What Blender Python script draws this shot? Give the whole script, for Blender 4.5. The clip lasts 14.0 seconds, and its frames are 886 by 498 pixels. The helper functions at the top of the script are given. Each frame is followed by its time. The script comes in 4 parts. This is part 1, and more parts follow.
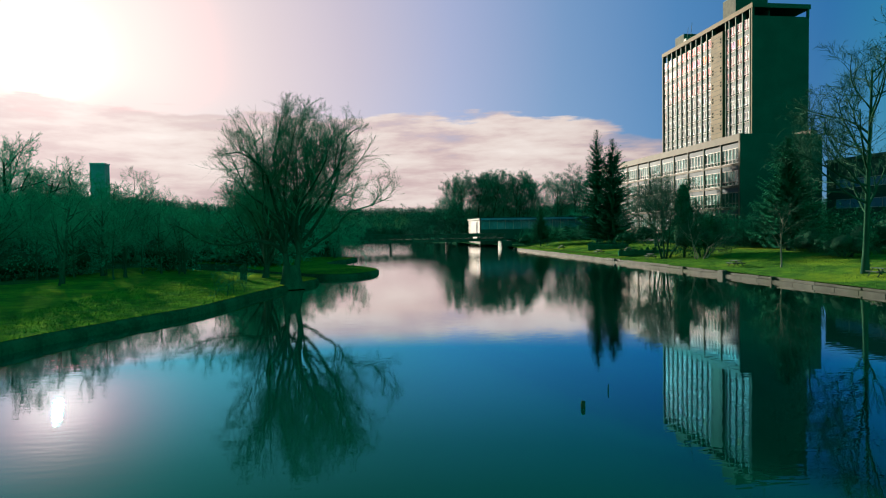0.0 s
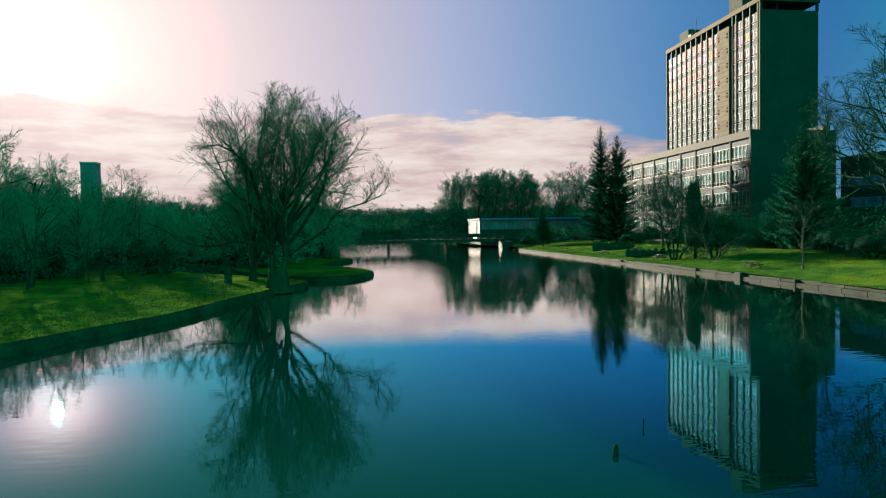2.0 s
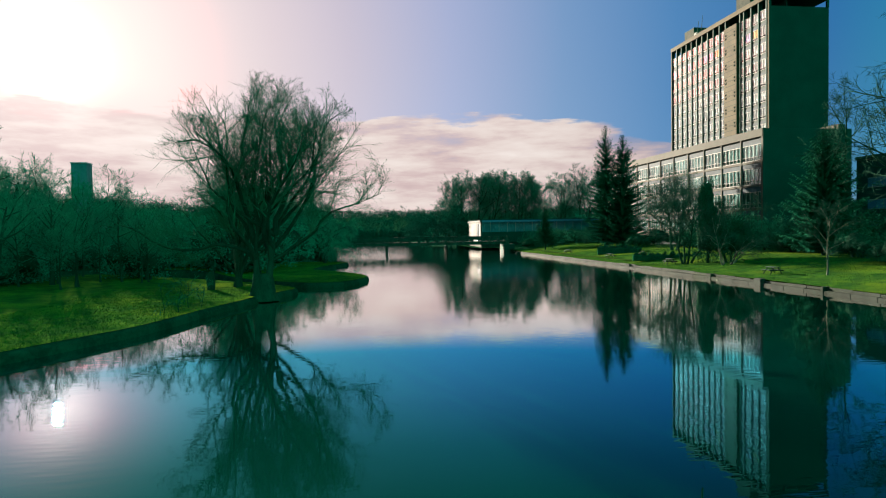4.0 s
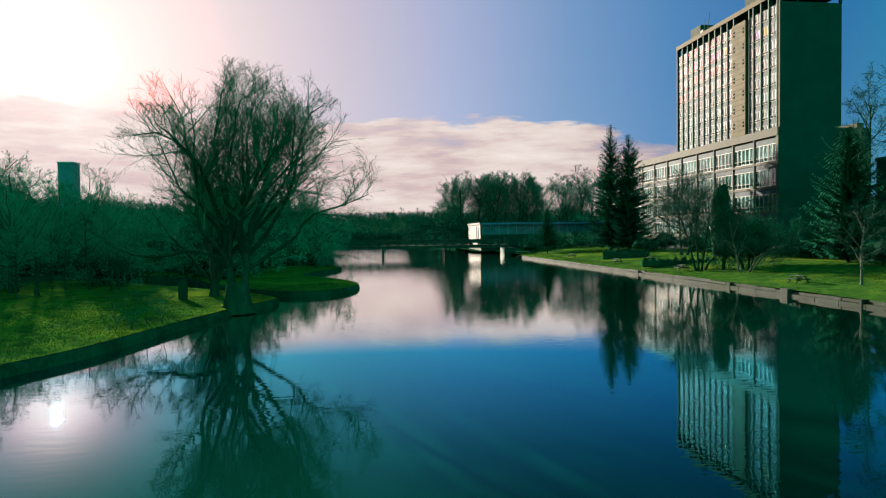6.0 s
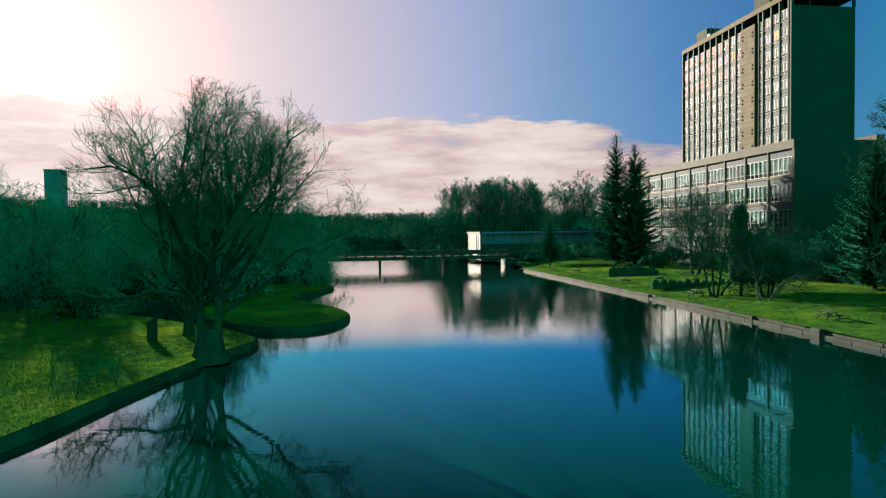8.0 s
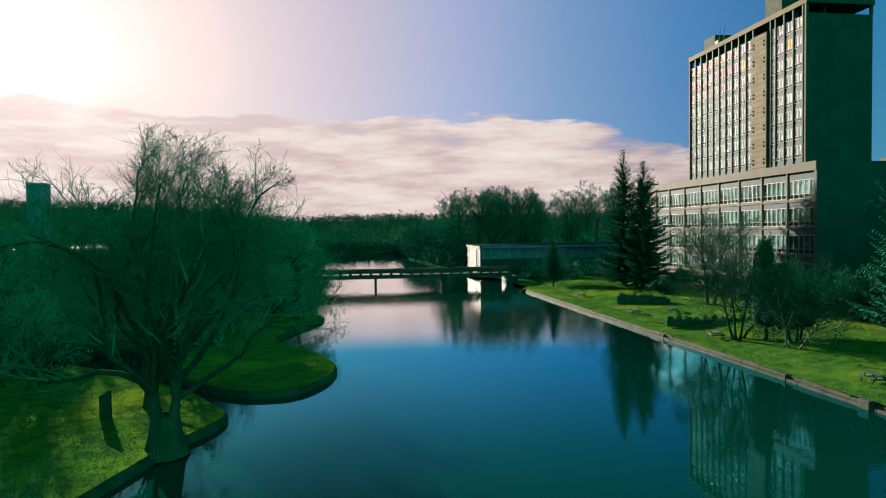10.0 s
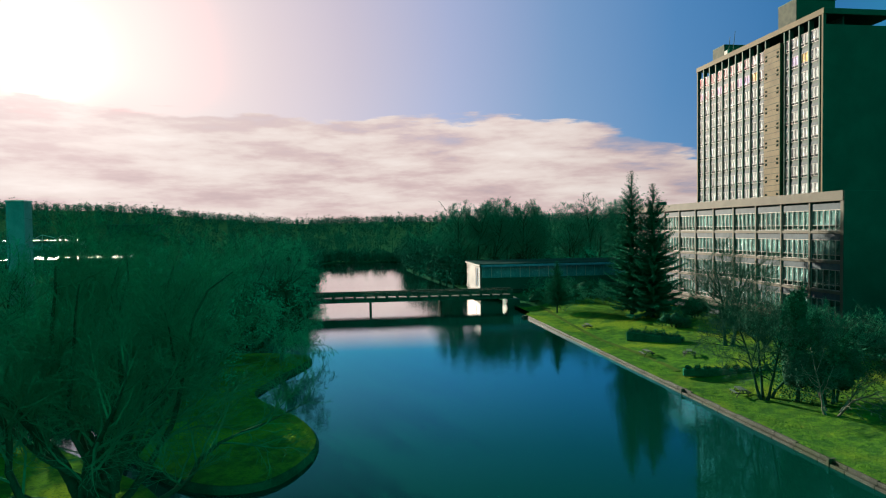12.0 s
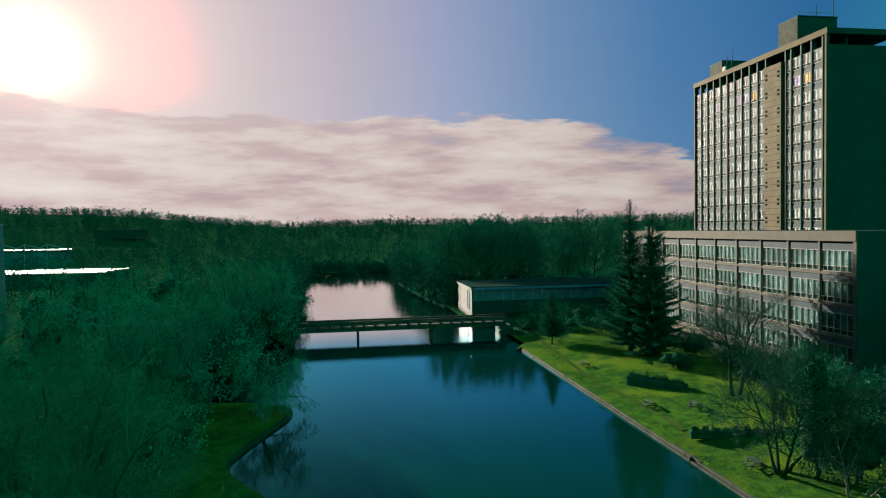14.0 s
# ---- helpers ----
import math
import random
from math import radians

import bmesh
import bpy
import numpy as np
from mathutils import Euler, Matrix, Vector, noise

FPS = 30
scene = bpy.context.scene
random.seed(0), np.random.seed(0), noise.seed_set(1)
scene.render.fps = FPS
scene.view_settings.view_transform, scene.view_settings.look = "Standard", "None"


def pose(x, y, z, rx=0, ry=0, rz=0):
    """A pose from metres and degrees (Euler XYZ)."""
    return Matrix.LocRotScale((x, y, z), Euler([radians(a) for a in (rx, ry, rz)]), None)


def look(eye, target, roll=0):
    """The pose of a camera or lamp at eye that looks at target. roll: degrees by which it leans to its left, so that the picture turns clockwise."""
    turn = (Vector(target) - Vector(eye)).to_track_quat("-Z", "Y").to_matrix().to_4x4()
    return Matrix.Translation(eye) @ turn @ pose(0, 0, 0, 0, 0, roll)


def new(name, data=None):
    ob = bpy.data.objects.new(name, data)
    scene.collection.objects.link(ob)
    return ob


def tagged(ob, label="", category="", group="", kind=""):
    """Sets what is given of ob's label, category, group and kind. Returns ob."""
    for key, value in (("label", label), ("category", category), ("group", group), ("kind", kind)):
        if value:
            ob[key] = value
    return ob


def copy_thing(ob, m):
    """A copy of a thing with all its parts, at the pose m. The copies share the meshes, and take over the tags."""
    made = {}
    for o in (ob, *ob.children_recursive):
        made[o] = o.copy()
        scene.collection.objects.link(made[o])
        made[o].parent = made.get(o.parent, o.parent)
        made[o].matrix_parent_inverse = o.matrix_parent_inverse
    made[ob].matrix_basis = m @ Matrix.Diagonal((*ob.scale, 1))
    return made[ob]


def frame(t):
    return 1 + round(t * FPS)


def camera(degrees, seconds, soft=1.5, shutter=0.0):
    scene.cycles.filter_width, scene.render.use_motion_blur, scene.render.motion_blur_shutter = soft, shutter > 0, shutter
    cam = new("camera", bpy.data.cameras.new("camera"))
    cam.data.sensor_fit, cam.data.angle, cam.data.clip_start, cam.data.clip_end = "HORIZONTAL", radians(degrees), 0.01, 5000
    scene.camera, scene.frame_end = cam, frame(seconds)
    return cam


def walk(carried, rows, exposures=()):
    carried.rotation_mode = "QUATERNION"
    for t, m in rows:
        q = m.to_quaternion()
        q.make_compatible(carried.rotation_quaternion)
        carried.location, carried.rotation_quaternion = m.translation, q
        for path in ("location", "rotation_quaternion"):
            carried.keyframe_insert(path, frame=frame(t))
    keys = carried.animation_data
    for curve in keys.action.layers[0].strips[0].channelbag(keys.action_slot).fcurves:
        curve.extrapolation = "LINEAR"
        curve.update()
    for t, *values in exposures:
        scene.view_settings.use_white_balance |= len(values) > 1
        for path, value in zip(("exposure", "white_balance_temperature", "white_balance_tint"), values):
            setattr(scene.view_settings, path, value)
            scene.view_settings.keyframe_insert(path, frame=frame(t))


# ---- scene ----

# camera: a small drone that flies up the lake and climbs
cam = camera(71.46, 14.0, soft=1.12)
ROWS = [
    (0.0, 0.00, 0.00, 5.41, -7.66, -2.01, 0.89), (0.5, 0.07, 0.98, 5.38, -7.72, -2.03, 0.91),
    (1.0, 0.27, 1.97, 5.34, -7.69, -1.99, 0.93), (1.5, 0.43, 2.98, 5.35, -7.69, -1.98, 0.95),
    (2.0, 0.68, 3.92, 5.29, -7.67, -1.95, 0.95), (2.5, 0.82, 4.90, 5.29, -7.66, -1.93, 0.95),
    (3.0, 0.97, 5.82, 5.32, -7.64, -1.86, 0.95), (5.5, 2.06, 11.37, 5.43, -7.66, -1.65, 0.79),
    (6.0, 2.33, 12.66, 5.58, -7.65, -1.60, 0.75), (6.5, 2.58, 13.91, 5.90, -7.65, -1.59, 0.72),
    (7.0, 2.87, 15.08, 6.37, -7.65, -1.56, 0.69), (7.5, 3.03, 16.22, 7.24, -7.67, -1.61, 0.69),
    (8.0, 3.18, 17.29, 8.11, -7.69, -1.66, 0.69), (10.5, 4.55, 24.53, 13.01, -7.75, -1.77, 0.75),
    (11.0, 4.90, 26.09, 14.13, -7.75, -1.78, 0.76), (11.5, 5.21, 27.54, 15.19, -7.75, -1.79, 0.77),
    (12.0, 5.46, 28.91, 16.23, -7.75, -1.79, 0.77), (12.5, 5.73, 30.22, 17.34, -7.74, -1.80, 0.78),
    (13.0, 5.97, 31.48, 18.59, -7.75, -1.80, 0.80), (13.5, 6.18, 32.65, 19.85, -7.77, -1.80, 0.83),
    (13.8, 6.30, 33.33, 20.65, -7.80, -1.80, 0.85), (14.0, 6.55, 33.78, 21.19, -8.50, -1.79, 0.89),
]
walk(cam, [(t, pose(x, y, z, 90 + pitch, roll, yaw)) for t, x, y, z, yaw, pitch, roll in ROWS],
     exposures=[(0.0, 2.4), (13.8, 2.4), (14.0, 2.08)])

# ---------------------------------------------------------------- light
SUN_AZ, SUN_EL = 24.8, 13.8            # degrees left of +y, and up
sun_dir = Vector((-math.sin(radians(SUN_AZ)) * math.cos(radians(SUN_EL)),
                  math.cos(radians(SUN_AZ)) * math.cos(radians(SUN_EL)), math.sin(radians(SUN_EL))))
sun_data = bpy.data.lights.new("sun", "SUN")
sun_data.energy, sun_data.angle, sun_data.color = 5.0, radians(0.6), (1.0, 0.88, 0.70)
sun = new("sun", sun_data)
sun.matrix_world = look((0, 0, 80), Vector((0, 0, 80)) - sun_dir)


class Nodes:
    """Short hand for node graphs."""

    def __init__(self, tree):
        self.tree = tree
        tree.nodes.clear()

    def put(self, val, socket):
        if isinstance(val, bpy.types.NodeSocket):
            self.tree.links.new(val, socket)
        elif val is not None:
            socket.default_value = val

    def make(self, kind, **props):
        n = self.tree.nodes.new(kind)
        for k, v in props.items():
            setattr(n, k, v)
        return n

    def math(self, op, a, b=None, c=None):
        n = self.make("ShaderNodeMath", operation=op)
        for i, v in enumerate((a, b, c)):
            self.put(v, n.inputs[i])
        return n.outputs[0]

    def smooth(self, v, lo, hi):
        n = self.make("ShaderNodeMapRange", interpolation_type="SMOOTHSTEP")
        self.put(v, n.inputs[0])
        n.inputs[1].default_value, n.inputs[2].default_value = lo, hi
        return n.outputs[0]

    def mix(self, f, a, b, blend="MIX"):
        n = self.make("ShaderNodeMix", data_type="RGBA", blend_type=blend)
        self.put(f, n.inputs[0])
        for v, i in ((a, 6), (b, 7)):
            self.put((*v, 1) if isinstance(v, tuple) else v, n.inputs[i])
        return n.outputs[2]

    def ramp(self, v, stops):
        n = self.make("ShaderNodeValToRGB")
        e = n.color_ramp.elements
        while len(e) < len(stops):
            e.new(0.5)
        for el, (p, c) in zip(e, stops):
            el.position, el.color = p, (*c, 1)
        self.put(v, n.inputs[0])
        return n.outputs[0]

    def noise(self, vec, scale, detail=3.0, rough=0.55, kind="3D"):
        n = self.make("ShaderNodeTexNoise", noise_dimensions=kind)
        self.put(vec, n.inputs["Vector"])
        n.inputs["Scale"].default_value, n.inputs["Detail"].default_value = scale, detail
        n.inputs["Roughness"].default_value = rough
        return n.outputs["Fac"]


world = bpy.data.worlds.new("sky")
scene.world = world
world.use_nodes = True
g = Nodes(world.node_tree)
way = g.make("ShaderNodeTexCoord").outputs["Generated"]
dot = g.make("ShaderNodeVectorMath", operation="DOT_PRODUCT")
g.put(way, dot.inputs[0])
dot.inputs[1].default_value = sun_dir
off_sun = g.math("DEGREES", g.math("ARCCOSINE", g.math("MINIMUM", dot.outputs["Value"], 0.99999)))
sep = g.make("ShaderNodeSeparateXYZ")
g.put(way, sep.inputs[0])
up = g.math("DEGREES", g.math("ARCSINE", sep.outputs[2]))
east = g.math("DEGREES", g.math("ARCTAN2", sep.outputs[0], sep.outputs[1]))
clear = g.ramp(g.math("DIVIDE", off_sun, 180.0), [
    (0.000, (0.97, 0.86, 0.825)), (0.045, (0.95, 0.84, 0.81)), (0.069, (0.86, 0.755, 0.75)), (0.095, (0.74, 0.63, 0.675)), (0.130, (0.57, 0.51, 0.62)),
    (0.180, (0.36, 0.410, 0.630)), (0.235, (0.160, 0.295, 0.535)), (0.285, (0.058, 0.210, 0.465)), (0.345, (0.010, 0.140, 0.375)),
    (0.480, (0.002, 0.440, 0.400)), (0.700, (0.004, 1.900, 1.300)), (1.000, (0.006, 2.250, 1.500))])
# the burning aureole round the sun: a broad warm glow, and the veiled disc itself
aureole = g.math("POWER", 2.718, g.math("MULTIPLY", g.math("MULTIPLY", off_sun, off_sun), -1.0 / 36.0))
aureole = g.math("MULTIPLY", aureole, g.smooth(up, 9.3, 13.0))
disc = g.math("POWER", 2.718, g.math("MULTIPLY", g.math("MULTIPLY", off_sun, off_sun), -1.0 / 6.5))
clear = g.mix(1.0, clear, g.mix(1.0, (9.0, 0.28, 0.20), aureole, "MULTIPLY"), "ADD")
clear = g.mix(1.0, clear, g.mix(1.0, (12.0, 1.8, 1.1), disc, "MULTIPLY"), "ADD")
haze = g.math("MULTIPLY", g.math("POWER", 2.718, g.math("MULTIPLY", g.math("MAXIMUM", up, 0.0), -0.10)), g.math("MULTIPLY", g.smooth(off_sun, 110.0, 22.0), g.smooth(off_sun, 6.0, 24.0)))
clear = g.mix(1.0, clear, g.mix(1.0, (0.17, 0.20, 0.17), haze, "MULTIPLY"), "ADD")
nishita = g.make("ShaderNodeTexSky", sky_type="NISHITA", sun_disc=False, sun_elevation=radians(SUN_EL), sun_rotation=radians(-SUN_AZ))
clear = g.mix(1.0, clear, g.mix(1.0, nishita.outputs[0], (0.0015, 0.0015, 0.0015), "MULTIPLY"), "ADD")
# long flat cloud bank low over the far shore
cl = g.make("ShaderNodeCombineXYZ")
g.put(g.math("MULTIPLY", east, 0.055), cl.inputs[0])
g.put(g.math("MULTIPLY", up, 0.27), cl.inputs[1])
streak = g.noise(cl.outputs[0], 1.7, 7.0, 0.58)
puff = g.noise(cl.outputs[0], 3.0, 5.0, 0.55)
fall = g.math("POWER", g.math("MAXIMUM", g.math("SUBTRACT", east, 12.0), 0.0), 2.0)
lid = g.math("SUBTRACT", 10.4, g.math("MULTIPLY", fall, 0.0125))
lid = g.math("ADD", lid, g.math("MULTIPLY", g.math("SUBTRACT", puff, 0.5), 3.6))
cover = g.smooth(g.math("SUBTRACT", lid, up), -0.05, 0.55)
thin = g.smooth(g.math("ADD", streak, g.math("MULTIPLY", g.math("SUBTRACT", lid, up), 0.02)), 0.30, 0.52)
cover = g.math("MULTIPLY", cover, g.math("ADD", 0.35, g.math("MULTIPLY", thin, 0.65)))
shade = g.ramp(streak, [(0.28, (0.50, 0.375, 0.39)), (0.42, (0.67, 0.52, 0.51)), (0.53, (0.81, 0.69, 0.65)), (0.70, (0.93, 0.84, 0.79))])
lit = g.math("MULTIPLY", g.math("POWER", 2.718, g.math("MULTIPLY", off_sun, -0.16)), 0.5)
shade = g.mix(1.0, shade, g.mix(1.0, (1.0, 0.85, 0.80), lit, "MULTIPLY"), "ADD")
dusk = g.math("SUBTRACT", 1.0, g.math("MULTIPLY", g.smooth(off_sun, 30.0, 110.0), 0.75))
shade = g.mix(1.0, shade, dusk, "MULTIPLY")
air = g.mix(cover, clear, shade)
low = g.math("MULTIPLY", g.smooth(up, 3.0, -1.0), 0.5)
bg = g.make("ShaderNodeBackground")
g.put(g.mix(low, air, g.mix(1.0, (0.80, 0.60, 0.57), dusk, "MULTIPLY")), bg.inputs[0])
bg.inputs[1].default_value = 0.19
out = g.make("ShaderNodeOutputWorld")
g.put(bg.outputs[0], out.inputs[0])

# ---------------------------------------------------------------- materials


def material(name, dark, light, scale=1.0, fine=12.0, rough=0.8, metal=0.0, bump=0.3, stretch=(1, 1, 1), spec=0.12, third=None, obj_var=0.0):
    """Two tones mixed by a broad and a fine noise, with a fine relief."""
    m = bpy.data.materials.new(name)
    m.use_nodes = True
    n = Nodes(m.node_tree)
    where = n.make("ShaderNodeMapping")
    n.put(n.make("ShaderNodeNewGeometry").outputs["Position"], where.inputs[0])
    where.inputs["Scale"].default_value = stretch
    a, b = n.noise(where.outputs[0], scale, 4), n.noise(where.outputs[0], fine, 3)
    f = n.smooth(n.math("ADD", n.math("MULTIPLY", a, 0.65), n.math("MULTIPLY", b, 0.35)), 0.36, 0.64)
    col = n.mix(f, dark, light)
    if third:
        col = n.mix(n.smooth(n.noise(where.outputs[0], scale * 0.31, 3), 0.5, 0.68), col, third)
    if obj_var:
        rnd = n.make("ShaderNodeObjectInfo").outputs["Random"]
        col = n.mix(1.0, col, n.math("ADD", 1.0 - obj_var, n.math("MULTIPLY", rnd, 2 * obj_var)), "MULTIPLY")
    p = n.make("ShaderNodeBsdfPrincipled")
    n.put(col, p.inputs["Base Color"])
    n.put(n.math("ADD", rough - 0.08, n.math("MULTIPLY", b, 0.16)), p.inputs["Roughness"])
    p.inputs["Metallic"].default_value, p.inputs["Specular IOR Level"].default_value = metal, spec
    if bump:
        r = n.make("ShaderNodeBump")
        r.inputs["Strength"].default_value, r.inputs["Distance"].default_value = bump, 0.05
        n.put(b, r.inputs["Height"])
        n.put(r.outputs[0], p.inputs["Normal"])
    o = n.make("ShaderNodeOutputMaterial")
    n.put(p.outputs[0], o.inputs[0])
    return m


def lawn_material():
    m = bpy.data.materials.new("mown_lawn")
    m.use_nodes = True
    n = Nodes(m.node_tree)
    pos = n.make("ShaderNodeNewGeometry").outputs["Position"]
    wide, mid, fine = n.noise(pos, 0.12, 3), n.noise(pos, 0.9, 4, 0.65), n.noise(pos, 7.0, 4, 0.7)
    col = n.mix(n.smooth(mid, 0.36, 0.62), (0.014, 0.047, 0.010), (0.037, 0.088, 0.010))
    col = n.mix(n.smooth(wide, 0.48, 0.66), col, (0.068, 0.110, 0.010))
    worn = n.math("MULTIPLY", n.smooth(n.noise(pos, 0.38, 5, 0.7), 0.50, 0.66), 0.75)
    col = n.mix(worn, col, (0.016, 0.050, 0.011))
    col = n.mix(n.smooth(fine, 0.50, 0.32), col, (0.014, 0.042, 0.014))
    col = n.mix(n.math("MULTIPLY", n.smooth(n.noise(pos, 2.3, 5, 0.7), 0.62, 0.72), 0.6), col, (0.068, 0.059, 0.012))
    p = n.make("ShaderNodeBsdfPrincipled")
    n.put(col, p.inputs["Base Color"])
    p.inputs["Roughness"].default_value, p.inputs["Specular IOR Level"].default_value = 0.95, 0.0
    r = n.make("ShaderNodeBump")
    r.inputs["Strength"].default_value, r.inputs["Distance"].default_value = 1.0, 0.10
    n.put(n.math("ADD", fine, n.math("MULTIPLY", mid, 1.6)), r.inputs["Height"])
    n.put(r.outputs[0], p.inputs["Normal"])
    o = n.make("ShaderNodeOutputMaterial")
    n.put(p.outputs[0], o.inputs[0])
    return m


def water_material():
    m = bpy.data.materials.new("lake_water")
    m.use_nodes = True
    n = Nodes(m.node_tree)
    pos = n.make("ShaderNodeNewGeometry").outputs["Position"]
    def waves(scale, stretch, detail):
        w = n.make("ShaderNodeMapping")
        n.put(pos, w.inputs[0])
        w.inputs["Scale"].default_value = stretch
        w.inputs["Rotation"].default_value = (0, 0, radians(8))
        return n.noise(w.outputs[0], scale, detail, 0.5)
    # still under the near bank, ruffled by a light breeze up the lake
    where = n.make("ShaderNodeSeparateXYZ")
    n.put(pos, where.inputs[0])
    breeze = n.smooth(n.math("ADD", where.outputs[1], n.math("MULTIPLY", waves(0.05, (1, 1, 1), 2), 30.0)), 50.0, 110.0)
    calm = n.smooth(waves(0.045, (1, 0.6, 1), 2), 0.35, 0.65)
    ripple = n.math("MULTIPLY", waves(2.4, (0.45, 1.5, 1), 2), n.math("ADD", 0.16, n.math("ADD", n.math("MULTIPLY", calm, 0.10), n.math("MULTIPLY", breeze, 0.42))))
    swell = waves(0.28, (0.7, 1.2, 1), 2)
    h = n.math("ADD", ripple, n.math("MULTIPLY", swell, 0.35))
    r = n.make("ShaderNodeBump")
    r.inputs["Strength"].default_value, r.inputs["Distance"].default_value = 0.030, 0.35
    n.put(h, r.inputs["Height"])
    body = n.make("ShaderNodeBsdfDiffuse")
    n.put(n.mix(waves(0.05, (1, 1, 1), 2), (0.0002, 0.016, 0.011), (0.0003, 0.020, 0.014)), body.inputs["Color"])
    gloss = n.make("ShaderNodeBsdfGlossy")
    n.put(n.math("ADD", 0.004, n.math("MULTIPLY", breeze, 0.020)), gloss.inputs["Roughness"])
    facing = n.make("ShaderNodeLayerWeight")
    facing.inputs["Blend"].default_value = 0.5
    # view angle paints the reflection tint: teal seen steeply, near white at grazing
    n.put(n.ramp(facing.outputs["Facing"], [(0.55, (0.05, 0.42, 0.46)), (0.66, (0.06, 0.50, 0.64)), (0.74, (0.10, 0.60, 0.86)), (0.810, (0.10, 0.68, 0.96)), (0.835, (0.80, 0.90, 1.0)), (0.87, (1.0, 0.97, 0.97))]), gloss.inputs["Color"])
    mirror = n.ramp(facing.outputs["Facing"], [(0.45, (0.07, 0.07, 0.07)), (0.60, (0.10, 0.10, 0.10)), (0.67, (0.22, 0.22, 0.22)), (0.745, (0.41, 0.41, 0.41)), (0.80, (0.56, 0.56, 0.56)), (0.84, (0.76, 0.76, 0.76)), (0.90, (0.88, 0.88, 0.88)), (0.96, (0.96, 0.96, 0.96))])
    n.put(r.outputs[0], gloss.inputs["Normal"])
    p = n.make("ShaderNodeMixShader")
    n.put(mirror, p.inputs[0])
    n.put(body.outputs[0], p.inputs[1])
    n.put(gloss.outputs[0], p.inputs[2])
    o = n.make("ShaderNodeOutputMaterial")
    n.put(p.outputs[0], o.inputs[0])
    return m


def glass_material():
    m = bpy.data.materials.new("window_glass")
    m.use_nodes = True
    n = Nodes(m.node_tree)
    p = n.make("ShaderNodeBsdfPrincipled")
    p.inputs["Base Color"].default_value = (0.80, 0.93, 0.93, 1)
    p.inputs["Roughness"].default_value, p.inputs["IOR"].default_value = 0.03, 1.50
    p.inputs["Transmission Weight"].default_value = 1.0
    o = n.make("ShaderNodeOutputMaterial")
    n.put(p.outputs[0], o.inputs[0])
    return m


M_WATER, M_GLASS = water_material(), glass_material()
M_LAWN = lawn_material()
M_BLADE = material("grass_blades", (0.0144, 0.0504, 0.0090), (0.0396, 0.0972, 0.0099), 0.5, 6.0, 0.9, bump=0, spec=0.0)
M_WILD = material("woodland_floor", (0.0049, 0.0290, 0.0144), (0.0120, 0.0455, 0.0195), 0.2, 4.0, 0.95, bump=0.6, spec=0.0)
M_EARTH = material("wet_bank_earth", (0.0030, 0.0195, 0.0120), (0.0090, 0.0375, 0.0225), 0.9, 6.0, 0.9, bump=0.8, spec=0.0)
# bark; also colours the dark shade cores inside the evergreen clumps
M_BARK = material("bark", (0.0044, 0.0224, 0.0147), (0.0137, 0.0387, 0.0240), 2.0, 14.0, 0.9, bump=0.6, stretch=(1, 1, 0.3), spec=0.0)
M_PALE = material("pale_bark", (0.0347, 0.0416, 0.0314), (0.0898, 0.0898, 0.0693), 2.0, 12.0, 0.85, bump=0.4)
M_TWIG = material("bare_twigs", (0.0144, 0.1035, 0.0630), (0.0306, 0.1395, 0.0855), 0.5, 3.0, 0.9, bump=0, spec=0.0, third=(0.040, 0.092, 0.066), obj_var=0.22)
M_WILLOW = material("willow_twigs", (0.0092, 0.0644, 0.0369), (0.0221, 0.0967, 0.0516), 0.5, 3.0, 0.9, bump=0, spec=0.0)
M_LITTWIG = material("pale_bare_twigs", (0.0085, 0.0348, 0.0232), (0.0267, 0.0580, 0.0398), 0.6, 3.0, 0.9, bump=0, spec=0.0)
M_NEEDLE = material("fir_needles", (0.0042, 0.0499, 0.0283), (0.0107, 0.0790, 0.0432), 0.8, 5.0, 0.85, bump=0, spec=0.0)
M_LEAF = material("evergreen_leaves", (0.0032, 0.0410, 0.0221), (0.0091, 0.0651, 0.0346), 0.8, 5.0, 0.8, bump=0, spec=0.0)
M_IVY = material("woodland_evergreen_leaves", (0.0088, 0.1125, 0.0725), (0.0200, 0.1625, 0.1025), 0.8, 5.0, 0.8, bump=0, spec=0.0, obj_var=0.22)
M_FAR = material("distant_twigs", (0.0063, 0.0468, 0.0325), (0.0142, 0.0652, 0.0440), 0.02, 0.3, 0.9, bump=0, spec=0.0)
M_SLOT = material("dark_glass_slot", (0.002, 0.006, 0.006), (0.004, 0.010, 0.009), 1.0, 6.0, 0.9, bump=0, spec=0.0)
M_BRICK = material("weathered_roof_brick", (0.010, 0.018, 0.012), (0.030, 0.036, 0.024), 0.8, 5.0, 0.85, bump=0.3)
M_APRON = material("dark_apron_panel", (0.004, 0.018, 0.016), (0.008, 0.028, 0.024), 0.8, 6.0, 0.7, bump=0.1)
M_ELM = material("elm_twigs", (0.0126, 0.0828, 0.0558), (0.0324, 0.1224, 0.0810), 0.3, 2.0, 0.9, bump=0, spec=0.0, obj_var=0.2)
M_CONC = material("weathered_concrete", (0.0090, 0.0130, 0.0100), (0.0230, 0.0290, 0.0230), 0.6, 7.0, 0.85, bump=0.45, third=(0.010, 0.018, 0.008), obj_var=0.14, spec=0.1)
M_STONE = material("tower_stone_cladding", (0.0470, 0.0376, 0.0192), (0.0704, 0.0556, 0.0290), 0.3, 5.0, 0.8, bump=0.2, obj_var=0.06)
